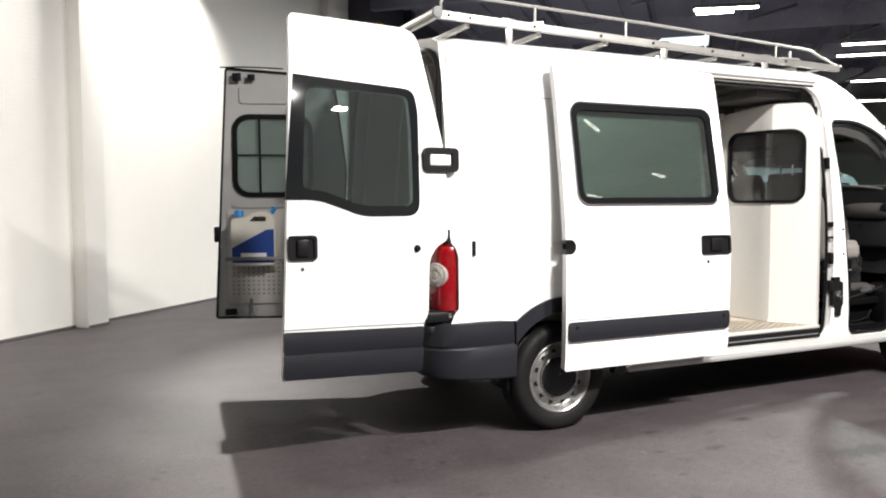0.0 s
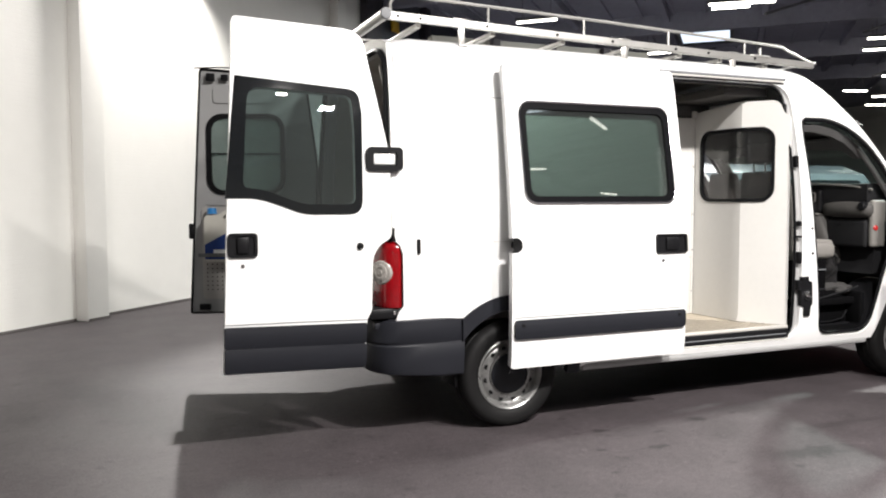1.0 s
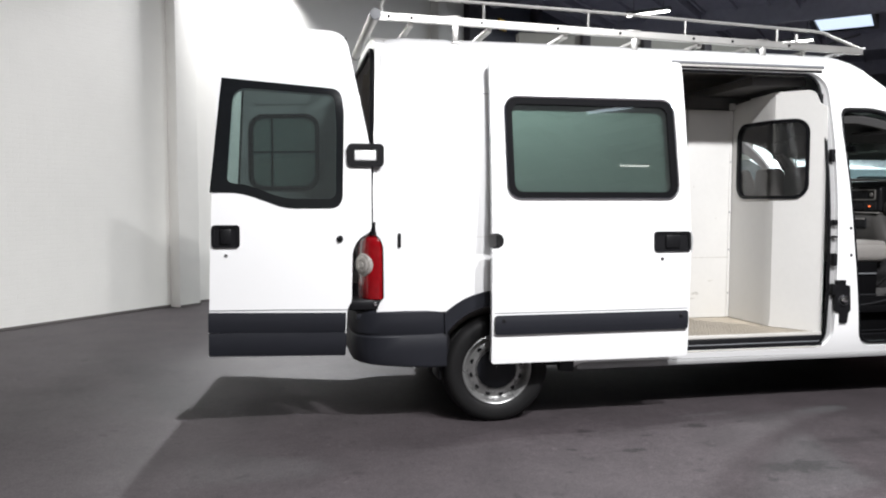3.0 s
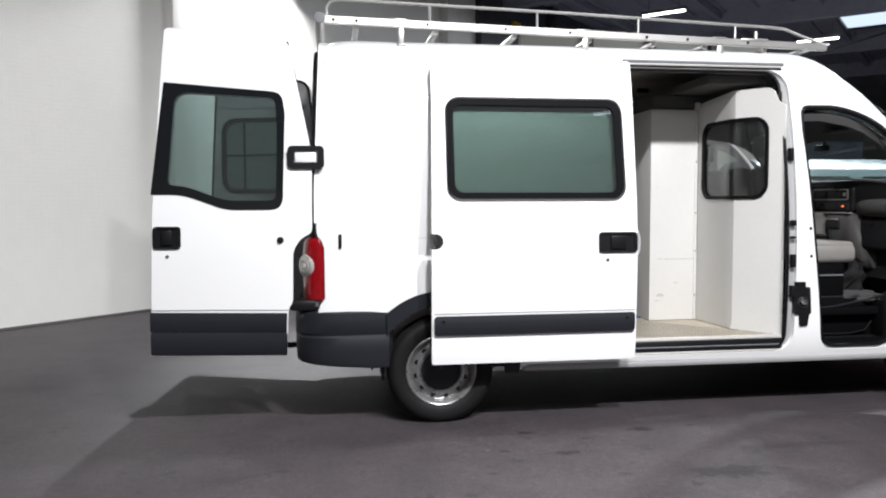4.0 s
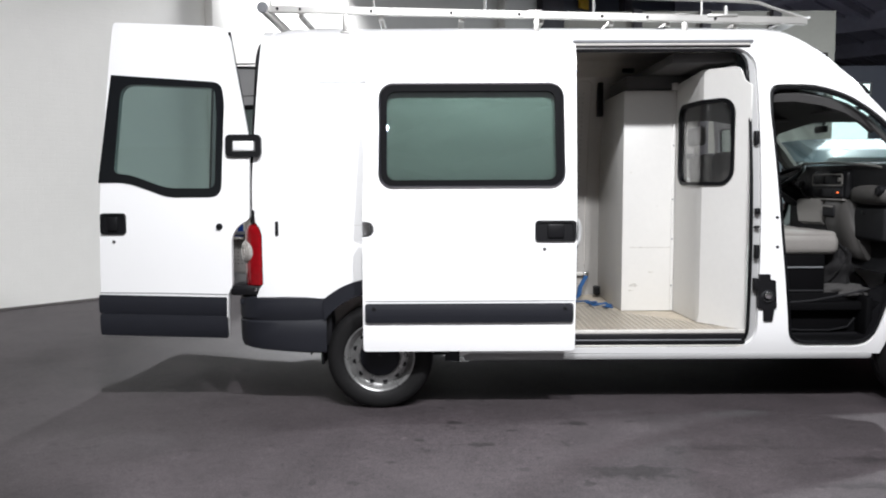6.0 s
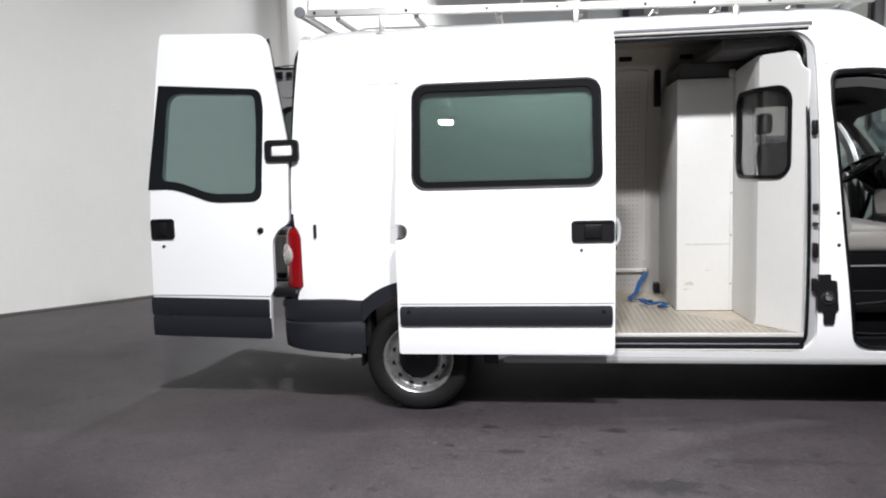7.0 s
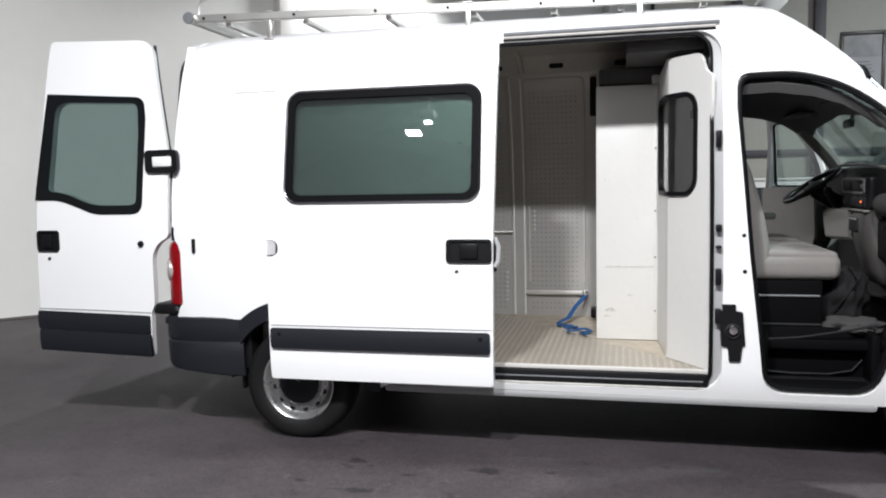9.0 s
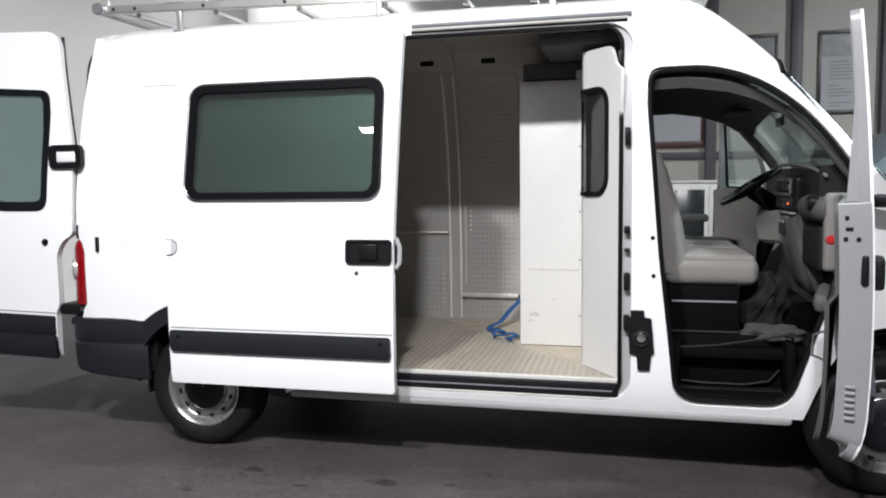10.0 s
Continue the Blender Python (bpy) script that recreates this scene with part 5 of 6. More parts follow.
def cargo():
    """Load space: ribbed floor, grey steel liner, beige roof."""
    bm = box(-0.68, 2.44, 0.225, 2.0, 0.43, 0.50)
    fl = part("cargo_floor", bm, TAN, van, "worn tan load floor boards under a ribbed metal plate")
    slant = lambda x: 1.88 if x < 1.1 else 1.88 - 1.2 * (x - 1.1)
    plate = [(-0.66, 0.23), (2.455, 0.23), (2.43, 0.28), (1.1, 1.88), (-0.66, 1.88)]
    part("floor_plate", sheet(plate, [], lambda x, y: (x, y, 0.5035), 0.003, 0.2), CARGO_FLOOR, fl, "ribbed metal plate with a slanting edge")
    for i in range(80):
        x = 2.40 - i * 0.0385
        bm = bmesh.new()
        y = 0.24 + (i % 2) * 0.024
        while y + 0.03 < slant(x) - 0.012:
            box(x - 0.0075, x + 0.0075, y, y + 0.036, 0.5025, 0.5085, bm=bm)
            y += 0.048
        if len(bm.verts):
            part("floor_rib", bm, PLATE_RIB, fl)
    part("floor_edge", box(1.22, 2.47, 0.202, 0.226, 0.488, 0.512, 0.004), BRIGHT, van, "bright metal floor edge")
    part("step_well", box(1.22, 2.47, 0.19, 0.222, 0.38, 0.486, 0.008), BLACK, van)
    part("step_rail", box(1.23, 2.46, 0.18, 0.196, 0.405, 0.416, 0.003), BRIGHT, van)
    part("step_rail", box(1.23, 2.46, 0.184, 0.196, 0.444, 0.452, 0.003), GREY_STEEL, van)
    lean = smooth_interp([(0.5, 1.90), (1.2, 1.89), (1.8, 1.83), (2.3, 1.68), (2.38, 1.60)])
    part("cargo_liner", sheet([(-0.66, 0.5), (2.2, 0.5), (2.2, 2.36), (-0.66, 2.36)], [], lambda x, z: (x, lean(z), z), 0.02, 0.15), CARGO_WALL, van, "grey steel liner of the far wall")
    v, f = sheet([(-0.66, 0.5), (1.2, 0.5), (1.2, 2.36), (-0.66, 2.36)], [], lambda x, z: (x, 2 * YC - lean(z), z), 0.02, 0.15)
    part("cargo_liner", (v, f), CARGO_WALL, van)
    # uprights and the horizontal rail on the far wall
    for x in (1.18, 1.262):
        part("upright", sweep([(x, lean(z) - 0.012, z) for z in np.linspace(0.51, 2.32, 14)], 0.008, 6), STRIP, van)
    for x in (0.3, 0.38, -0.4):
        part("upright", sweep([(x, lean(z) - 0.012, z) for z in np.linspace(0.51, 2.32, 14)], 0.009, 6), ALU, van)
    for x in (1.30, 1.72):
        part("panel_edge", sweep([(x, lean(z) - 0.006, z) for z in np.linspace(0.77, 1.36, 6)], 0.005, 6), BRIGHT, van)
    part("lashing_rail", box(1.27, 1.73, 1.858, 1.882, 0.672, 0.702, 0.005), BRIGHT, van, "bright lashing rail")
    part("shelf_edge", box(0.6, 1.17, 1.865, 1.885, 1.155, 1.168, 0.004), BRIGHT, van)
    d = bmesh.new()
    for x0, x1, z0, z1 in ((1.325, 1.70, 0.735, 2.28), (0.72, 1.14, 0.56, 1.13), (0.72, 1.14, 1.2, 2.28), (1.325, 1.70, 0.56, 0.64)):
        for i in range(int((x1 - x0) / 0.034)):
            for k in range(int((z1 - z0) / 0.038)):
                x, z = x0 + i * 0.034, z0 + k * 0.038
                w = 0.0055
                y = lean(z) - 0.0015
                vs = [d.verts.new((x + w * math.cos(q * math.tau / 6), y, z + w * math.sin(q * math.tau / 6))) for q in range(6)]
                d.faces.new(vs)
    tagged(part("liner_hole", d, LINER_HOLE, van), kind="stuff")
    # rolled rims at the edges of the two perforated panels, rounded at the top
    for x0, x1 in ((0.70, 1.16), (1.285, 1.73)):
        loop = rounded([(x0, 0.53), (x0, 2.31), (x1, 2.31), (x1, 0.53)], [0, 0.05, 0.05, 0])
        part("panel_rim", sweep([(x, lean(z) - 0.004, z) for x, z in densify(loop, 0.09)[:-5]], 0.005, 6), CARGO_WALL, van)
    for x, z in ((1.34, 1.18), (1.34, 1.215), (1.34, 1.25), (1.34, 1.285), (1.34, 1.32), (1.12, 0.62), (1.12, 0.655), (1.12, 0.69), (1.12, 0.725), (1.12, 0.76), (1.12, 0.80), (1.12, 0.84)):
        part("rivet", lathe([(0.0, -0.006), (0.006, -0.004), (0.009, 0.0)], (x, lean(z) - 0.002, z), "y", 8), BRIGHT, van)
    # roof lining
    rows = [[(x, y, z) for y, z in ((0.42, 2.345), (0.55, 2.44), (0.75, 2.47), (YC, 2.48), (1.5, 2.46), (1.62, 2.36), (1.75, 2.30))] for x in (-0.66, 0.4, 1.3, 2.2, 2.46)]
    part("roof_lining", thicken(loft(rows), 0.01), ROOF_LINER, van, "stained beige load space roof")
    part("roof_bow", sweep([(1.285, y, z - 0.012) for y, z in ((0.55, 2.43), (0.75, 2.46), (YC, 2.47), (1.45, 2.455), (1.6, 2.36))], 0.02, 6), ROOF_LINER, van)
    for x in (1.10, 1.54, 2.0):
        part("roof_vent", box(x - 0.05, x + 0.05, 1.55, 1.58, 2.365, 2.40, 0.01), BLACK, van)
    part("wall_hook", box(1.775, 1.82, 1.64, 1.72, 2.02, 2.30, 0.008), BLACK, van)
    # white partition behind the seats, folded round them, and its boxed corner
    fold = [(2.232, 1.01), (2.258, 0.525), (2.472, 0.22)]
    l1 = (Vector(fold[1]) - Vector(fold[0])).length
    l2 = (Vector(fold[2]) - Vector(fold[1])).length

    def folded(s, z):
        a, b, t = (fold[0], fold[1], s / l1) if s <= l1 else (fold[1], fold[2], (s - l1) / l2)
        return (a[0] + (b[0] - a[0]) * t, a[1] + (b[1] - a[1]) * t, z)

    out = rounded([(0.0, 0.505), (l1, 0.505), (l1 + l2, 0.505), (l1 + l2, 2.10), (l1 + l2 - 0.05, 2.13), (l1 + l2 - 0.09, 2.23), (l1, 2.235), (0.12, 2.205), (0.0, 2.19)], [0, 0, 0, 0.01, 0.02, 0.06, 0.02, 0, 0.02])
    hole = round_rect(0.088, l1 + 0.245, 1.475, 2.012, 0.085)
    p = part("partition", sheet(out, [hole], folded, 0.018, 0.05), BOARD, van, "white laminated partition panel with a window", angle=12)
    ring = round_rect(0.068, l1 + 0.266, 1.455, 2.034, 0.105)
    part("window_seal", sheet(ring, [round_rect(0.092, l1 + 0.241, 1.479, 2.008, 0.083)], lambda s, z: tuple(Vector(folded(s, z)) + Vector((-0.010, -0.004, 0))), 0.026, 0.05), RUBBER, p)
    part("window_pane", sheet(hole, [], lambda s, z: tuple(Vector(folded(s, z)) + Vector((0.008, 0.003, 0))), 0.004, 0.08), SMOKE, p, "smoked acrylic pane")
    b = bmesh.new()
    box(1.842, 2.232, 1.010, 1.028, 0.505, 2.155, 0.003, bm=b)
    box(1.842, 1.86, 1.028, 1.9, 0.505, 2.155, 0.003, bm=b)
    corner = part("partition", b, BOARD, van, "white boxed corner of the partition")
    part("board_joint", box(1.90, 2.21, 1.007, 1.0115, 0.985, 0.991), SCUFF, corner)
    part("corner_strip", box(2.206, 2.224, 1.003, 1.011, 0.51, 2.15, 0.002), BOARD, corner)
    part("bracket", box(2.19, 2.235, 0.98, 1.01, 2.155, 2.21, 0.008), BOARD, corner)
    for x, z, w, h in ((1.93, 0.70, 0.035, 0.012), (2.06, 0.80, 0.02, 0.006), (1.91, 0.66, 0.02, 0.005), (1.9, 1.55, 0.006, 0.006), (2.1, 1.3, 0.004, 0.004)):
        ring = [(x + w * math.cos(a) * (1 + 0.35 * math.sin(5 * a + x * 40)), z + h * math.sin(a) * (1 + 0.4 * math.cos(3 * a + z * 30))) for a in np.linspace(0, math.tau, 16)[:-1]]
        part("scuff", sheet(ring, [], lambda u, v: (u, 1.0085, v), 0.002, 0.05), SCUFF, corner)
    for z in (0.7, 1.05, 1.35, 1.75):
        part("screw", lathe([(0.0, -0.002), (0.006, -0.002), (0.007, 0.002)], (2.215, 1.002, z), "y", 8), GREY_STEEL, corner)
    part("upper_shelf", box(2.03, 2.46, 0.45, 1.55, 2.27, 2.335, 0.008), HEADLINER, van, "dark headliner shelf over the partition")
    part("headliner_edge", box(1.86, 2.40, 1.03, 1.6, 2.165, 2.265, 0.01), HEADLINER, van)
    part("grab_cover", box(2.455, 2.478, 0.27, 0.34, 2.08, 2.2, 0.008), BLACK, van)


def cab():
    """Cab seen through the open passenger door."""
    part("cab_floor", box(2.5, 3.72, 0.30, 2 * YC - 0.30, 0.62, 0.675, 0.01), CAB_BLACK, van)
    # step well: dark moulded tray with a raised lip
    tray = bmesh.new()
    box(2.76, 3.32, 0.22, 0.40, 0.415, 0.45, 0.012, bm=tray)
    box(2.76, 3.34, 0.375, 0.40, 0.45, 0.73, 0.01, bm=tray)
    box(2.73, 2.775, 0.22, 0.40, 0.43, 0.72, 0.015, bm=tray)
    box(3.28, 3.33, 0.24, 0.40, 0.45, 0.72, 0.02, bm=tray)
    part("step_well", tray, CAB_BLACK, van, "black moulded entry step")
    part("step_lip", sweep([(2.79, 0.355, 0.485), (2.9, 0.35, 0.478), (3.1, 0.35, 0.478), (3.22, 0.355, 0.50), (3.27, 0.36, 0.56)], 0.007, 8), BLACK, van)
    part("tray_edge", sweep([(2.74, 0.31, 0.668), (2.95, 0.31, 0.685), (3.2, 0.31, 0.73), (3.33, 0.31, 0.76)], 0.007, 8), DASH, van)
    # B-post fittings
    plate = [(2.545, 0.88), (2.60, 0.88), (2.60, 0.845), (2.628, 0.84), (2.64, 0.66), (2.628, 0.655), (2.622, 0.572), (2.575, 0.572), (2.57, 0.65), (2.543, 0.655), (2.535, 0.84), (2.548, 0.845)]
    v, f = sheet(rounded([(2.580 + (x - 2.588) * 1.25, z + 0.005) for x, z in plate], 0.008), [], lambda x, z: tuple(Vector(near(x, z)) + Vector((0, -0.012, 0))), 0.03, 0.03)
    part("striker_plate", (v, f), BLACK, van, "black door striker plate")
    part("striker", lathe([(0.0, -0.04), (0.022, -0.034), (0.03, -0.015), (0.03, 0.0)], near(2.582, 0.75), "y", 16), CHROME, van)
    part("striker_ring", lathe([(0.026, -0.016), (0.034, -0.022), (0.046, -0.012)], near(2.582, 0.74), "y", 18), DASH, van)
    for z, h in ((1.76, 0.045), (1.29, 0.02), (1.03, 0.045), (0.82, 0.04), (1.19, 0.008)):
        part("post_buffer", box(2.492, 2.522, SIDE(z) - 0.012, SIDE(z) + 0.03, z - h, z + h, 0.008), BLACK, van)
    for x, z in ((2.638, 1.06), (2.632, 1.25)):
        part("post_plug", lathe([(0.0, -0.004), (0.01, -0.003), (0.012, 0.003)], near(x, z), "y", 12), BLACK, van)
    # headlining
    rows = [[(x, y, z + dz) for y, dz in ((0.315, 0.035), (0.335, 0.0), (0.38, 0.01), (0.5, 0.08), (YC, 0.13), (2 * YC - 0.5, 0.08), (2 * YC - 0.38, 0.01), (2 * YC - 0.335, 0.0), (2 * YC - 0.315, 0.035))] for x, z in ((2.5, 2.02), (2.8, 2.03), (3.0, 2.0), (3.15, 1.95), (3.28, 1.87), (3.34, 1.82))]
    part("headlining", thicken(loft(rows), 0.03), HEADLINER, van, "dark grey cab roof lining")
    part("cab_back", box(2.50, 2.53, 1.0, 2 * YC - 0.32, 0.65, 1.25, 0.01), HEADLINER, van)
    for y, s in ((0.285, 1), (2 * YC - 0.36, -1)):
        part("pillar_trim", sweep([(3.27, y + 0.02 * s, 1.89), (3.42, y, 1.72), (3.56, y - 0.02 * s, 1.54), (3.62, y - 0.03 * s, 1.45)], 0.022 if s == 1 else 0.05, 8), HEADLINER if s == 1 else FABRIC, van)
        part("sun_visor", box(3.12, 3.30, y + 0.1 * s if s == 1 else y - 0.5, y + 0.5 if s == 1 else y - 0.1, 1.955, 1.973, 0.008), HEADLINER, van)
    part("mirror_inside", box(3.36, 3.385, YC - 0.09, YC + 0.09, 1.845, 1.90, 0.012), BLACK, van)
    part("mirror_stem", sweep([(3.38, YC, 1.885), (3.40, YC, 1.93), (3.385, YC, 1.96)], 0.01, 8), BLACK, van)
    # dashboard
    prof = [(3.53, 0.97), (3.52, 1.12), (3.52, 1.27), (3.46, 1.31), (3.43, 1.38), (3.425, 1.52), (3.43, 1.595), (3.50, 1.605), (3.7, 1.56), (3.85, 1.50), (3.85, 0.9), (3.5, 0.85)]
    rows = []
    for y in np.linspace(0.33, 2 * YC - 0.33, 15):
        k = 0.02 * math.sin((y - 0.33) / (2 * YC - 0.66) * math.pi * 3)
        rows.append([(x + (k if z > 1.33 and x < 3.6 else 0.0), float(y), z) for x, z in prof])
    data = loft(rows, True)
    m = len(prof)
    data[1].append(tuple(range(m)))
    data[1].append(tuple(range(len(data[0]) - m, len(data[0]))))
    dash = part("dashboard", data, DASH, van, "anthracite dashboard with radio and vents", angle=50)
    part("dash_rim", sweep([(3.45, 0.30, 1.55), (3.44, 0.45, 1.578), (3.43, 0.6, 1.594), (3.42, 0.95, 1.615), (3.42, 1.2, 1.62), (3.43, 1.5, 1.62), (3.46, 1.85, 1.57)], 0.009, 8), TRIM, dash)
    # taupe centre console running down from the radio, narrower and set back at its foot
    rows = []
    for z, x, left, right in ((1.35, 3.45, 1.12, 0.75), (1.345, 3.40, 1.125, 0.75), (1.31, 3.375, 1.125, 0.745), (1.15, 3.38, 1.10, 0.70), (1.0, 3.41, 1.03, 0.655), (0.93, 3.44, 1.00, 0.65), (0.90, 3.50, 0.98, 0.66)):
        ring = [(x + 0.05 * abs(2 * a - 1) ** 4, left + (right - left) * a, z) for a in np.linspace(0, 1, 15)]
        rows.append(ring + [(3.6, right, z), (3.6, left, z)])
    lower = part("lower_dash", loft(rows, True), TRIM_DARK, dash, "taupe lower centre console", angle=50)
    part("ash_tray", box(3.365, 3.40, 0.885, 1.055, 1.215, 1.305, 0.012, 3), DASH, lower)
    part("ash_tray_lip", box(3.358, 3.375, 0.895, 1.045, 1.285, 1.30, 0.004), TRIM, lower)
    # slanting gear console between the radio and the steering column
    rows = []
    for z, k in ((1.345, 0.0), (1.335, 0.01), (1.27, 0.012), (1.17, 0.0), (1.15, -0.03)):
        rows.append([(3.285 - k, 1.26 + k, z), (3.385 - k, 1.10, z), (3.50, 1.09, z), (3.50, 1.30, z), (3.32, 1.29 + k, z)])
    data = loft(rows, True)
    data[1].append(tuple(range(5)))
    data[1].append(tuple(range(len(data[0]) - 5, len(data[0]))))
    part("gear_console", data, TRIM, dash, "lighter grey gear lever console", angle=30)
    part("gear_lever", sweep([(3.36, 1.24, 1.33), (3.31, 1.25, 1.40), (3.295, 1.25, 1.44)], 0.015, 8), BLACK, dash)
    part("gear_knob", lathe([(0.0, 0.03), (0.018, 0.026), (0.027, 0.0), (0.02, -0.028), (0.0, -0.032)], (3.292, 1.25, 1.455), "z", 16), BLACK, dash)
    # padded bulge before the passenger, the glove box below and the beige end panel
    rows = []
    for y, g in ((0.285, 0.0), (0.30, 0.7), (0.36, 0.95), (0.5, 1.0), (0.66, 0.9), (0.75, 0.6), (0.785, 0.0)):
        rows.append([(3.455 - 0.075 * g * math.cos(a), y, 1.385 + (0.03 + 0.04 * g) * math.sin(a)) for a in np.linspace(-1.57, 1.57, 9)] + [(3.52, y, 1.385 + 0.03 + 0.04 * g), (3.52, y, 1.385 - 0.03 - 0.04 * g)])
    data = loft(rows, True)
    data[1].append(tuple(range(11)))
    data[1].append(tuple(range(len(data[0]) - 11, len(data[0]))))
    part("padding", data, TRIM_DARK, dash, "padded taupe bulge before the passenger", angle=60)
    part("glove_box", box(3.43, 3.54, 0.335, 0.735, 1.065, 1.305, 0.03, 4), DASH, dash, "dark glove box lid")
    part("glove_box_button", box(3.422, 3.435, 0.575, 0.615, 1.25, 1.275, 0.004), BLACK, dash)
    part("air_vent", lathe([(0.0, -0.015), (0.025, -0.018), (0.036, -0.008), (0.038, 0.03)], (3.392, 0.345, 1.415), "x", 20), BLACK, dash)
    cap = part("end_panel", box(3.445, 3.60, 0.278, 0.335, 1.075, 1.465, 0.026, 4), TRIM, dash, "beige end panel of the dashboard")
    part("red_reflector", lathe([(0.0, -0.006), (0.018, -0.005), (0.023, 0.0), (0.023, 0.01)], (3.475, 0.276, 1.236), "y", 20), RED, cap, "round red reflector")
    con = part("radio", box(3.39, 3.47, 0.765, 1.285, 1.35, 1.555, 0.03, 4), BLACK, dash, "black centre panel with radio and vents")
    part("radio_frame", sheet(round_rect(0.80, 1.25, 1.445, 1.535, 0.02), [round_rect(0.812, 1.238, 1.455, 1.525, 0.015)], lambda y, z: (3.384, y, z), 0.008, 0.05), TRIM, con)
    for y0, y1, z0, z1 in ((1.08, 1.23, 1.462, 1.518), (0.90, 1.06, 1.462, 1.518), (0.80, 1.25, 1.43, 1.44), (0.94, 1.25, 1.365, 1.425), (0.80, 0.93, 1.365, 1.425)):
        part("radio_panel", box(3.381, 3.393, y0, y1, z0, z1, 0.004), DASH, con)
    part("radio_knob", lathe([(0.0, -0.014), (0.014, -0.012), (0.016, 0.004)], (3.388, 0.85, 1.49), "x", 16), TRIM, con)
    part("display", box(3.377, 3.383, 0.853, 0.874, 1.391, 1.403, 0.003), AMBER, con)
    part("radio_lip", box(3.372, 3.41, 0.78, 1.27, 1.338, 1.35, 0.005), TRIM, con)
    # steering wheel
    sw = bmesh.new()
    c, tilt = Vector((3.27, 1.58, 1.49)), Matrix.Rotation(radians(57), 4, "Y")
    ringp = [c + tilt @ Vector((0, 0.2 * math.cos(a), 0.2 * math.sin(a))) for a in np.linspace(0, math.tau, 33)[:-1]]
    sweep(ringp, 0.017, 10, True, bm=sw)
    for a in (0.2, math.pi - 0.2, math.pi * 1.5):
        sweep([c + tilt @ Vector((0.03, 0.05 * math.cos(a), 0.05 * math.sin(a))), c + tilt @ Vector((0, 0.2 * math.cos(a), 0.2 * math.sin(a)))], 0.018, 8, bm=sw)
    s = part("steering_wheel", sw, BLACK, van, "black four-spoke steering wheel")
    hb = box(-0.03, 0.03, -0.07, 0.07, -0.06, 0.06, 0.025, m=Matrix.Translation(c + tilt @ Vector((0.02, 0, 0))) @ tilt)
    part("hub", hb, DASH, s)
    part("column", sweep([c + Vector((0.02, 0, -0.03)), (3.52, 1.58, 1.30)], 0.055, 10), BLACK, s)
    for a, b in (((3.34, 1.50, 1.46), (3.30, 1.36, 1.49)), ((3.34, 1.7, 1.46), (3.3, 1.84, 1.48))):
        part("stalk", sweep([a, b], 0.01, 6), BLACK, s)
    # seats
    seat(0.38, 0.90, False)
    seat(0.92, 1.28, True)
    seat(1.36, 1.84, False)


def cushion(x0, x1, y0, y1, z0, z1, r=0.05):
    bm = box(x0, x1, y0, y1, z0, z1, r, 4)
    return bm


def seat(y0, y1, middle):
    b = part("seat", cushion(2.70, 3.17, y0, y1, 0.985, 1.125, 0.05), FABRIC, van, "grey-beige fabric cab seat")
    top = box(2.72, 3.155, y0 + 0.02, y1 - 0.02, 1.09, 1.15, 0.025, 3)
    for v in top.verts:
        v.co.z += 0.015 * math.sin((v.co.x - 2.72) * 9)
    part("seat_cushion", top, FABRIC, b)
    rows = []
    for z, x, t in ((1.05, 2.72, 0.15), (1.15, 2.715, 0.17), (1.3, 2.69, 0.17), (1.45, 2.655, 0.16), (1.6, 2.62, 0.14), (1.68, 2.605, 0.10), (1.70, 2.60, 0.05)):
        w = 0.0 if z < 1.5 else 0.05 * (z - 1.5) / 0.2
        ring = []
        for k in range(20):
            a = math.tau * k / 20
            cx, cy = math.cos(a), math.sin(a)
            ex = math.copysign(abs(cx) ** 0.6, cx)
            ey = math.copysign(abs(cy) ** 0.35, cy)
            ring.append((x + 0.02 + t / 2 * ex, (y0 + y1) / 2 + ((y1 - y0) / 2 - w) * ey, z))
        rows.append(ring)
    data = loft(rows, True)
    data[1].append(tuple(range(20)))
    data[1].append(tuple(range(len(data[0]) - 20, len(data[0]))))
    part("backrest", data, FABRIC, b, angle=60)
    if not middle:
        c = (y0 + y1) / 2
        hr = box(2.535, 2.625, c - 0.13, c + 0.13, 1.77, 1.93, 0.04, 4)
        part("headrest", hr, FABRIC_DARK, b)
        st = bmesh.new()
        for d in (-0.06, 0.06):
            sweep([(2.58, c + d, 1.68), (2.58, c + d, 1.8)], 0.006, 6, bm=st)
        part("headrest_post", st, CHROME, b)
    part("seat_base", box(2.72, 3.08, y0 + 0.02, y1 - 0.02, 0.675, 0.985, 0.015), CAB_BLACK, b)
    if y0 < 0.5:
        part("base_rail", sweep([(2.74, y0 + 0.012, 0.90), (3.06, y0 + 0.012, 0.90)], 0.006, 6), GREY_STEEL, b)
        part("base_rail", sweep([(2.74, y0 + 0.012, 0.74), (3.07, y0 + 0.012, 0.74)], 0.008, 6), DASH, b)
        part("seat_belt_buckle", box(2.70, 2.76, y1 + 0.0, y1 + 0.02, 1.1, 1.2, 0.006), BLACK, b)
    if y0 > 1.3:
        part("armrest", box(2.72, 3.0, y0 - 0.05, y0, 1.27, 1.32, 0.02), FABRIC_DARK, b)


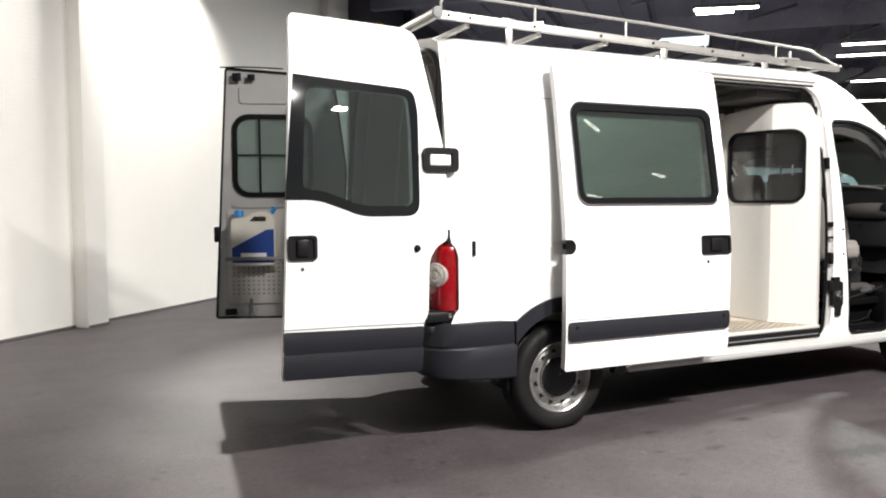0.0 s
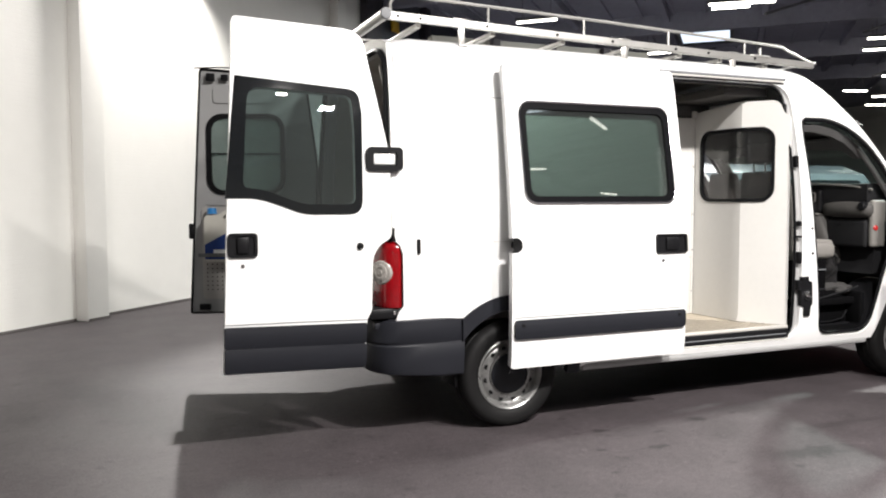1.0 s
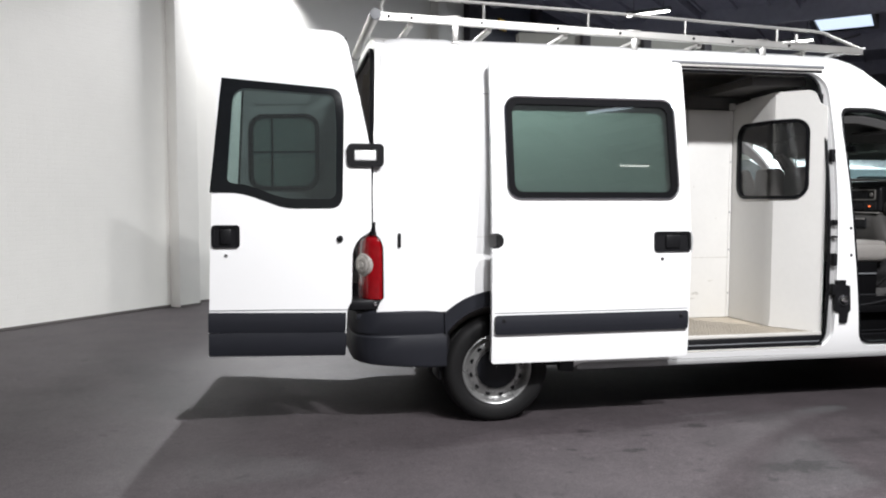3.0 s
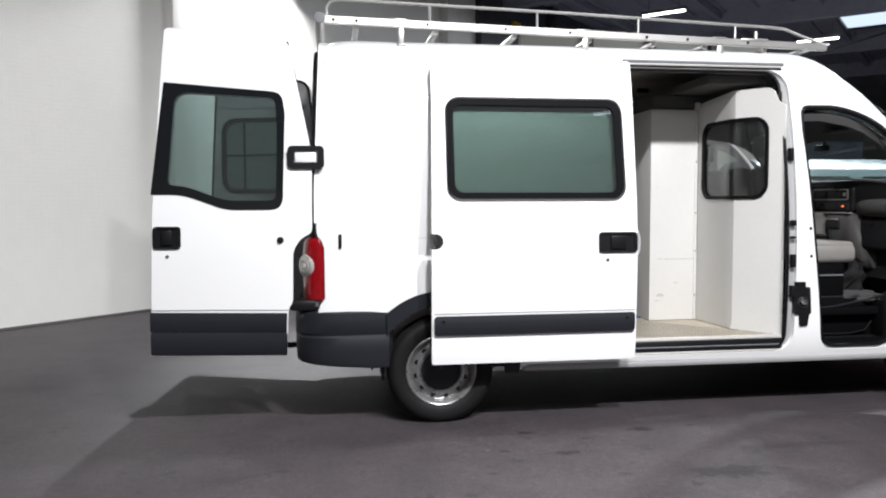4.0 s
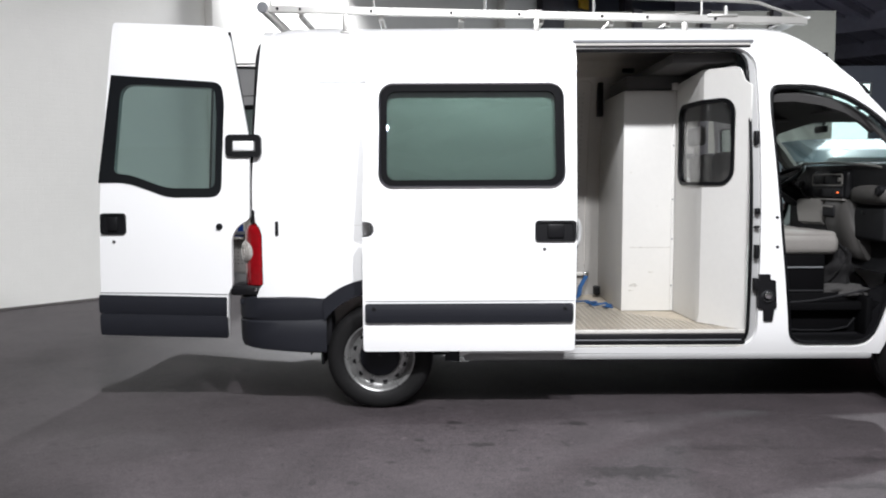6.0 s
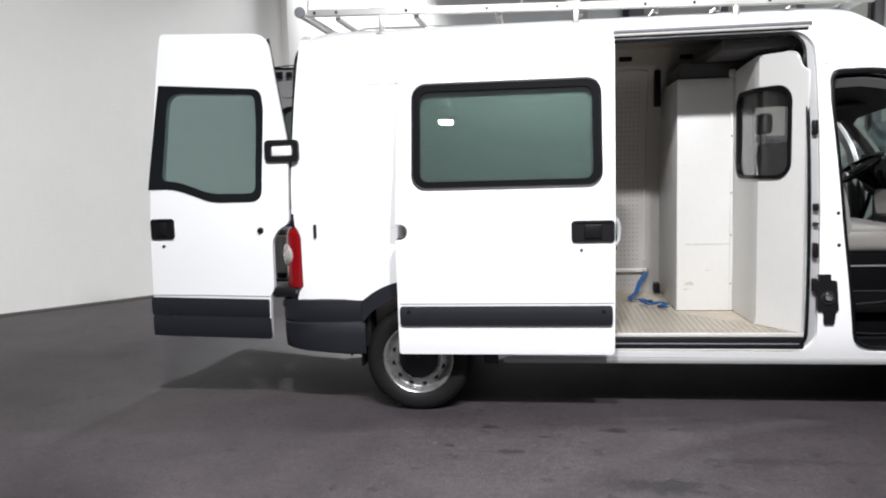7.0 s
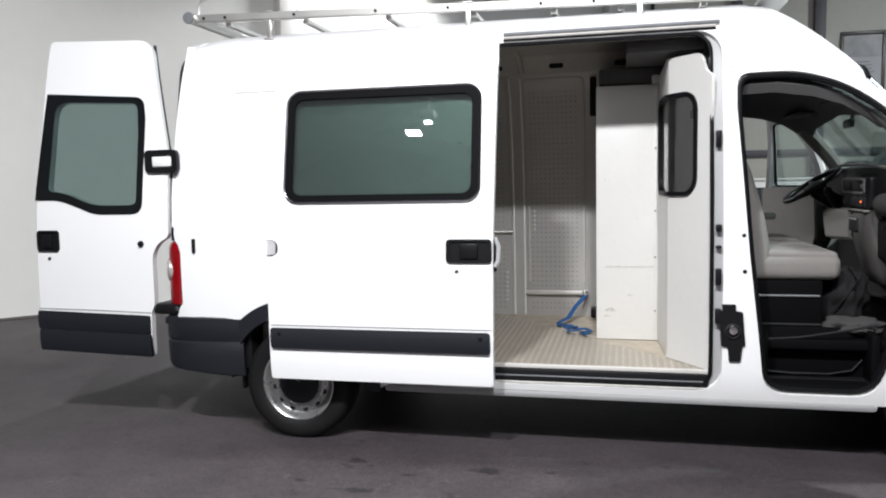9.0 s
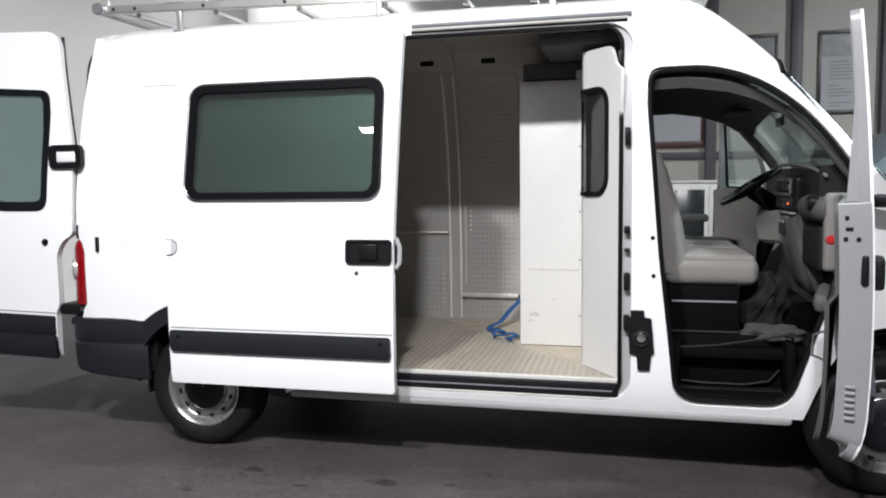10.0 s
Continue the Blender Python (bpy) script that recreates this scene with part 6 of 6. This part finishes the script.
def front_door(near_side, degrees):
    """Front door swung open about its hinge at the front post."""
    hx, hy = (3.615, 0.155) if near_side else (3.545, 0.155)
    # built closed, in its own frame: u is back from the hinge, z up
    upright = smooth_interp([(0.30, 0.215), (0.40, 0.18), (0.52, 0.158), (0.75, 0.145), (1.0, 0.141), (1.25, 0.146), (1.5, 0.158), (1.75, 0.174), (2.0, 0.195), (2.2, 0.215)])
    lean = lambda z: upright(z) - hy + 0.9 * max(0.0, 0.62 - z) ** 2
    place = lambda u, z: (-u, lean(z), z)
    outline = rounded([(0.0, 0.9), (0.03, 1.35), (0.14, 1.66), (0.30, 1.86), (0.50, 2.03), (0.68, 2.13), (0.92, 2.15), (0.945, 1.5), (0.91, 1.0), (0.85, 0.43), (0.27, 0.43), (0.12, 0.7)],
                      [0.05, 0.1, 0.1, 0.1, 0.1, 0.08, 0.05, 0.1, 0.1, 0.08, 0.1, 0.1])
    win = rounded([(0.16, 1.47), (0.20, 1.62), (0.33, 1.80), (0.50, 1.92), (0.68, 1.99), (0.87, 2.0), (0.885, 1.47)], [0.03, 0.06, 0.08, 0.08, 0.06, 0.06, 0.04])
    s = 1 if near_side else -1
    m = Matrix.Translation((hx, hy if near_side else 2 * YC - hy, 0)) @ Matrix.Rotation(radians(degrees * s), 4, "Z")
    flip = Matrix.Diagonal((1, s, 1, 1))

    def fit(name, data, mat, parent, label="", angle=40):
        bm = bmesh.new()
        if isinstance(data, tuple):
            vs = [bm.verts.new(v) for v in data[0]]
            for f in data[1]:
                bm.faces.new([vs[i] for i in f])
        else:
            merge(bm, data)
        bm.transform(m @ flip)
        return part(name, bm, mat, parent, label, angle)

    d = fit("front_door", sheet(outline, [win], place, -0.01, 0.06), PAINT, van, "white front door swung open")
    # frame and shut edges take the darkened copy of the white
    fit("door_frame", sheet(outline, [win], lambda u, z: (-u, lean(z) + 0.0105, z), -0.032, 0.06), DOOR_SHUT_SHADED, d)
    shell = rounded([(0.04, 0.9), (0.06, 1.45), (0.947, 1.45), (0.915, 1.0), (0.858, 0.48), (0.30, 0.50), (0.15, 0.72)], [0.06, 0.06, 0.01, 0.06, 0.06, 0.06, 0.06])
    fit("door_edge", sheet(shell, [], lambda u, z: (-u, lean(z) + 0.006, z), -0.109, 0.1), DOOR_SHUT_SHADED, d)
    card = rounded([(0.05, 0.9), (0.07, 1.46), (0.90, 1.46), (0.89, 1.0), (0.835, 0.50), (0.31, 0.52), (0.16, 0.72)], [0.06, 0.06, 0.07, 0.06, 0.06, 0.06, 0.06])
    fit("door_trim", sheet(card, [round_rect(0.35, 0.7, 0.56, 0.66, 0.02)], lambda u, z: (-u, lean(z) + (0.165 if z < 1.08 else 0.132), z), 0.016, 0.045), DOOR_TRIM if near_side else DOOR_BEIGE, d, "dark grey inner door trim")
    post = []
    for z in np.linspace(1.45, 2.1, 8):
        y, k = lean(z) + 0.043, max(0.003, 0.045 - 0.11 * (z - 1.45))
        post.append([(-0.875, y, float(z)), (-0.934, y, float(z)), (-0.934, y + k, float(z)), (-0.875, y + k, float(z))])
    fit("frame_post", loft(post, True), DOOR_SHUT_SHADED, d)
    fit("window_pane", sheet(win, [], lambda u, z: (-u, lean(z) + 0.012, z), 0.004, 0.12), GLASS, d)
    fit("window_seal", sweep([(-u, lean(z) + 0.016, z) for u, z in densify(win, 0.06)], 0.012, 6, True), RUBBER, d)
    fit("armrest", box(-0.75, -0.35, 0.14, 0.2, 1.0, 1.08, 0.03), DOOR_TRIM, d)
    fit("outer_handle", box(-0.90, -0.74, -0.045, 0.0, 1.12, 1.24, 0.015), BLACK, d)
    fit("rubbing_strip", sheet(round_rect(0.16, 0.85, 0.60, 0.73, 0.02), [], lambda u, z: (-u, lean(z) - 0.02, z), -0.03, 0.06), PLASTIC, d)
    rear = lambda z: -0.915 - 0.0727 * (z - 1.0)
    fit("latch", box(rear(1.2) - 0.008, rear(1.2) + 0.02, 0.006, 0.034, 1.14, 1.256, 0.012, 4), BLACK, d, "black oval latch")
    fit("key_slot", box(rear(1.35) - 0.004, rear(1.35) + 0.01, 0.062, 0.088, 1.343, 1.356, 0.003), BLACK, d)
    for z, y in ((1.39, 0.084), (1.312, 0.086), (1.312, 0.044)):
        fit("door_screw", lathe([(0.0, -0.004), (0.008, -0.003), (0.009, 0.004)], (rear(z), y, z), "x", 10), BLACK, d)
    vent = bmesh.new()
    for k in range(6):
        box(-0.884 - 0.0027 * k, -0.85 - 0.0027 * k, 0.04, 0.075, 0.62 + 0.025 * k, 0.63 + 0.025 * k, 0.003, bm=vent)
    fit("edge_vent", vent, DOOR_SHUT_SHADED, d)
    if near_side:
        fit("grab_handle", sweep([(-0.78, 0.15, 0.94), (-0.79, 0.19, 0.92), (-0.79, 0.195, 0.84), (-0.78, 0.15, 0.82)], 0.006, 8), CHROME, d)
    mir = box(-0.17, -0.02, -0.32, -0.12, 1.36, 1.66, 0.05, 4)
    box(-0.12, -0.06, -0.14, 0.0, 1.40, 1.46, 0.015, bm=mir)
    fit("wing_mirror", mir, BLACK, d, "black wing mirror")


def roof_rack():
    """Aluminium rack: two box rails, upper tubes, cross bars, rear roller and front deflector."""
    e = empty("roof_rack", (1.1, YC, 2.5), "aluminium roof rack on short feet on the van roof", "roof rack")
    za = lambda x: 2.635 - 0.026 * (x + 0.7)
    for y in (0.447, 2 * YC - 0.447):
        rail = box(0, 1, -0.02, 0.02, -0.024, 0.024, 0.0)
        x0, x1 = -0.665, 2.915
        for v in rail.verts:
            x = x0 + (x1 - x0) * v.co.x
            v.co = (x, y + v.co.y, za(x) + v.co.z)
        bmesh.ops.bevel(rail, geom=rail.edges[:], offset=0.005, segments=2, affect="EDGES")
        r = part("rail", rail, ALU, e)
        up = lambda x: za(x) + 0.135 - 0.01 * max(0, x - 1)
        path = [(-0.645, y, za(-0.64) + 0.02), (-0.645, y, za(-0.64) + 0.08), (-0.62, y, up(-0.62) - 0.018), (-0.57, y, up(-0.57))]
        path += [(float(x), y, up(float(x))) for x in np.linspace(-0.4, 2.5, 12)] + [(2.60, y, up(2.6) - 0.006), (2.66, y, up(2.66) - 0.028), (2.90, y, za(2.9) + 0.02)]
        part("upper_tube", sweep(path, 0.0105, 8), ALU, e)
        for x in (0.037, 0.774, 1.496, 2.214):
            part("post", sweep([(x, y, za(x) + 0.02), (x, y, up(x))], 0.008, 8), ALU, e)
        for x in (-0.154, 1.119, 2.106):
            ft = box(x - 0.016, x + 0.016, y - 0.012, y + 0.02, za(x) - 0.14, za(x) - 0.01, 0.004)
            box(x - 0.07, x + 0.03, y - 0.024, y + 0.024, za(x) + 0.022, za(x) + 0.029, 0.002, bm=ft)
            box(x - 0.03, x + 0.03, y - 0.03, y + 0.04, za(x) - 0.146, za(x) - 0.138, 0.002, bm=ft)
            part("foot", ft, ALU, e)
        for x in (-0.6, -0.45, 0.02, 0.55, 1.0, 1.55, 1.85, 2.3):
            part("bolt", lathe([(0.0, -0.028), (0.009, -0.027), (0.010, -0.019)], (x, y if y < 1 else y + 0.045, za(x)), "y", 8), DASH, r)
    for i, x in enumerate((-0.45, 0.08, 0.62, 1.15, 1.62, 2.0, 2.45)):
        part("cross_bar", box(x - 0.018, x + 0.018, 0.467, 2 * YC - 0.467, za(x) - 0.05, za(x) - 0.022, 0.004), ALU, e)
    for x in (0.35, 0.9, 1.4):
        part("grid_bar", sweep([(x - 0.25, 1.5, za(x) - 0.015), (x + 0.25, 1.5, za(x) - 0.015)], 0.008, 6), ALU, e)
    part("roller", sweep([(-0.69, 0.40, za(-0.69)), (-0.69, 2 * YC - 0.40, za(-0.69))], 0.034, 18), ALU, e, "rear loading roller tube")
    for y in (0.395, 2 * YC - 0.395):
        part("roller_cap", lathe([(0.0, -0.012), (0.034, -0.01), (0.038, 0.0), (0.034, 0.01), (0.0, 0.012)], (-0.69, y, za(-0.69)), "y", 18), GREY_STEEL, e)
    de = [(2.74, 2.535), (2.93, 2.572), (2.935, 2.558), (2.745, 2.52)]
    data = loft([[(x, y, z) for x, z in de] for y in (0.43, YC, 2 * YC - 0.43)], True)
    data[1].append((0, 1, 2, 3))
    data[1].append((8, 9, 10, 11))
    part("deflector", data, PAINT, e, "white front wind deflector")
    part("clamp", box(2.25, 2.45, 0.42, 0.47, za(2.3) + 0.01, za(2.3) + 0.03, 0.005), ALU, e)
    part("clamp", sweep([(2.38, 0.46, za(2.38)), (2.38, 0.46, za(2.38) + 0.09)], 0.012, 8), ALU, e)


def jerry_can():
    """Water can in the pocket of the far rear door."""
    y0, y1 = 2.035, 2.15
    e = empty("jerry_can", (-1.45, 2.1, 0.97), "milky water can with blue label in the door pocket", "water can")
    v, f = sheet(rounded([(-1.615, 0.98), (-1.275, 0.98), (-1.275, 1.36), (-1.33, 1.41), (-1.43, 1.41), (-1.50, 1.36), (-1.615, 1.36)], 0.04), [rounded([(-1.47, 1.33), (-1.34, 1.33), (-1.34, 1.37), (-1.44, 1.37)], 0.015)], lambda x, z: (x, y0, z), y1 - y0, 0.06)
    part("body", (v, f), CAN, e)
    part("cap", lathe([(0.0, 0.05), (0.035, 0.048), (0.04, 0.0), (0.0, 0.0)], (-1.56, 2.09, 1.37), "z", 18), BLUE_CAP, e, "bright blue screw cap")
    part("spout", sweep([(-1.30, 2.08, 1.40), (-1.275, 2.07, 1.44)], 0.02, 8), BLUE_CAP, e)
    lab = [(-1.61, 1.0), (-1.28, 1.0), (-1.28, 1.27), (-1.34, 1.265), (-1.61, 1.12)]
    part("label", sheet(lab, [], lambda x, z: (x, y0 - 0.003, z), 0.002, 0.1), BLUE_LABEL, e, "dark blue printed label")
    part("print", box(-1.54, -1.34, y0 - 0.006, y0 - 0.0035, 1.045, 1.08), WHITE_INK, e)
    part("pocket_bar", box(-1.66, -1.2, 2.01, 2.025, 1.02, 1.05, 0.005), GREY_STEEL, e)
    e.matrix_world = FAR_SWING @ Matrix.Translation((-1.45, 2.1, 0.97))


def strap():
    path = [(1.73, 1.85, 0.69), (1.72, 1.82, 0.66), (1.66, 1.72, 0.60), (1.62, 1.57, 0.545), (1.555, 1.47, 0.52), (1.57, 1.38, 0.52), (1.64, 1.35, 0.53), (1.70, 1.26, 0.52), (1.76, 1.22, 0.53), (1.80, 1.18, 0.522), (1.74, 1.12, 0.52), (1.78, 1.05, 0.525)]
    t = part("ratchet_strap", sweep(path, 0.019, 8, flat=0.35), BLUE)
    tagged(t, "crumpled blue ratchet strap hooked to the rail on the load floor", "strap")
    part("buckle", box(1.705, 1.75, 1.825, 1.86, 0.67, 0.71, 0.008), CHROME, t)
    part("ratchet", box(1.775, 1.825, 1.70, 1.78, 0.52, 0.60, 0.012), BLACK, t, "black ratchet")
    part("loose_end", sweep([(1.70, 1.26, 0.535), (1.62, 1.22, 0.54), (1.66, 1.12, 0.53), (1.76, 1.14, 0.545)], 0.019, 8, flat=0.35), BLUE, t)


def soft_heap(seed, cx, cy, cz, rx, ry, rz):
    """Crumpled cloth heap resting on the cab floor."""
    rnd = random.Random(seed)
    bm = bmesh.new()
    bmesh.ops.create_icosphere(bm, subdivisions=4, radius=1.0)
    ph = [rnd.uniform(0, 6.3) for _ in range(3)]
    for v in bm.verts:
        c = v.co
        k = 1 + 0.09 * math.sin(5 * c.x + 3 * c.z + ph[0]) + 0.07 * math.sin(9 * c.z + 4 * c.y + ph[1]) + 0.05 * math.sin(14 * c.x - 11 * c.z + ph[2])
        v.co = Vector((cx + rx * c.x * k, cy + ry * c.y * k, max(0.677, cz + rz * c.z * k)))
    return bm


def bag():
    o = part("bag", soft_heap(3, 3.22, 0.62, 0.86, 0.14, 0.17, 0.19), BAG_CLOTH, angle=60)
    tagged(o, "crumpled dark grey soft bag on the cab floor", "bag")
    part("strap", sweep([(3.14, 0.47, 0.80), (3.2, 0.435, 0.88), (3.27, 0.46, 0.98), (3.25, 0.57, 1.04)], 0.012, 8, flat=0.4), BAG_CLOTH, o)
    tagged(part("cloth", soft_heap(8, 3.24, 0.47, 0.72, 0.17, 0.11, 0.06), GREY_CLOTH, angle=60), "rolled grey cloth lying on the cab floor", "cloth")


cargo()
cab()
bag()
front_door(True, 75.5)
front_door(False, 74)
roof_rack()
jerry_can()
strap()
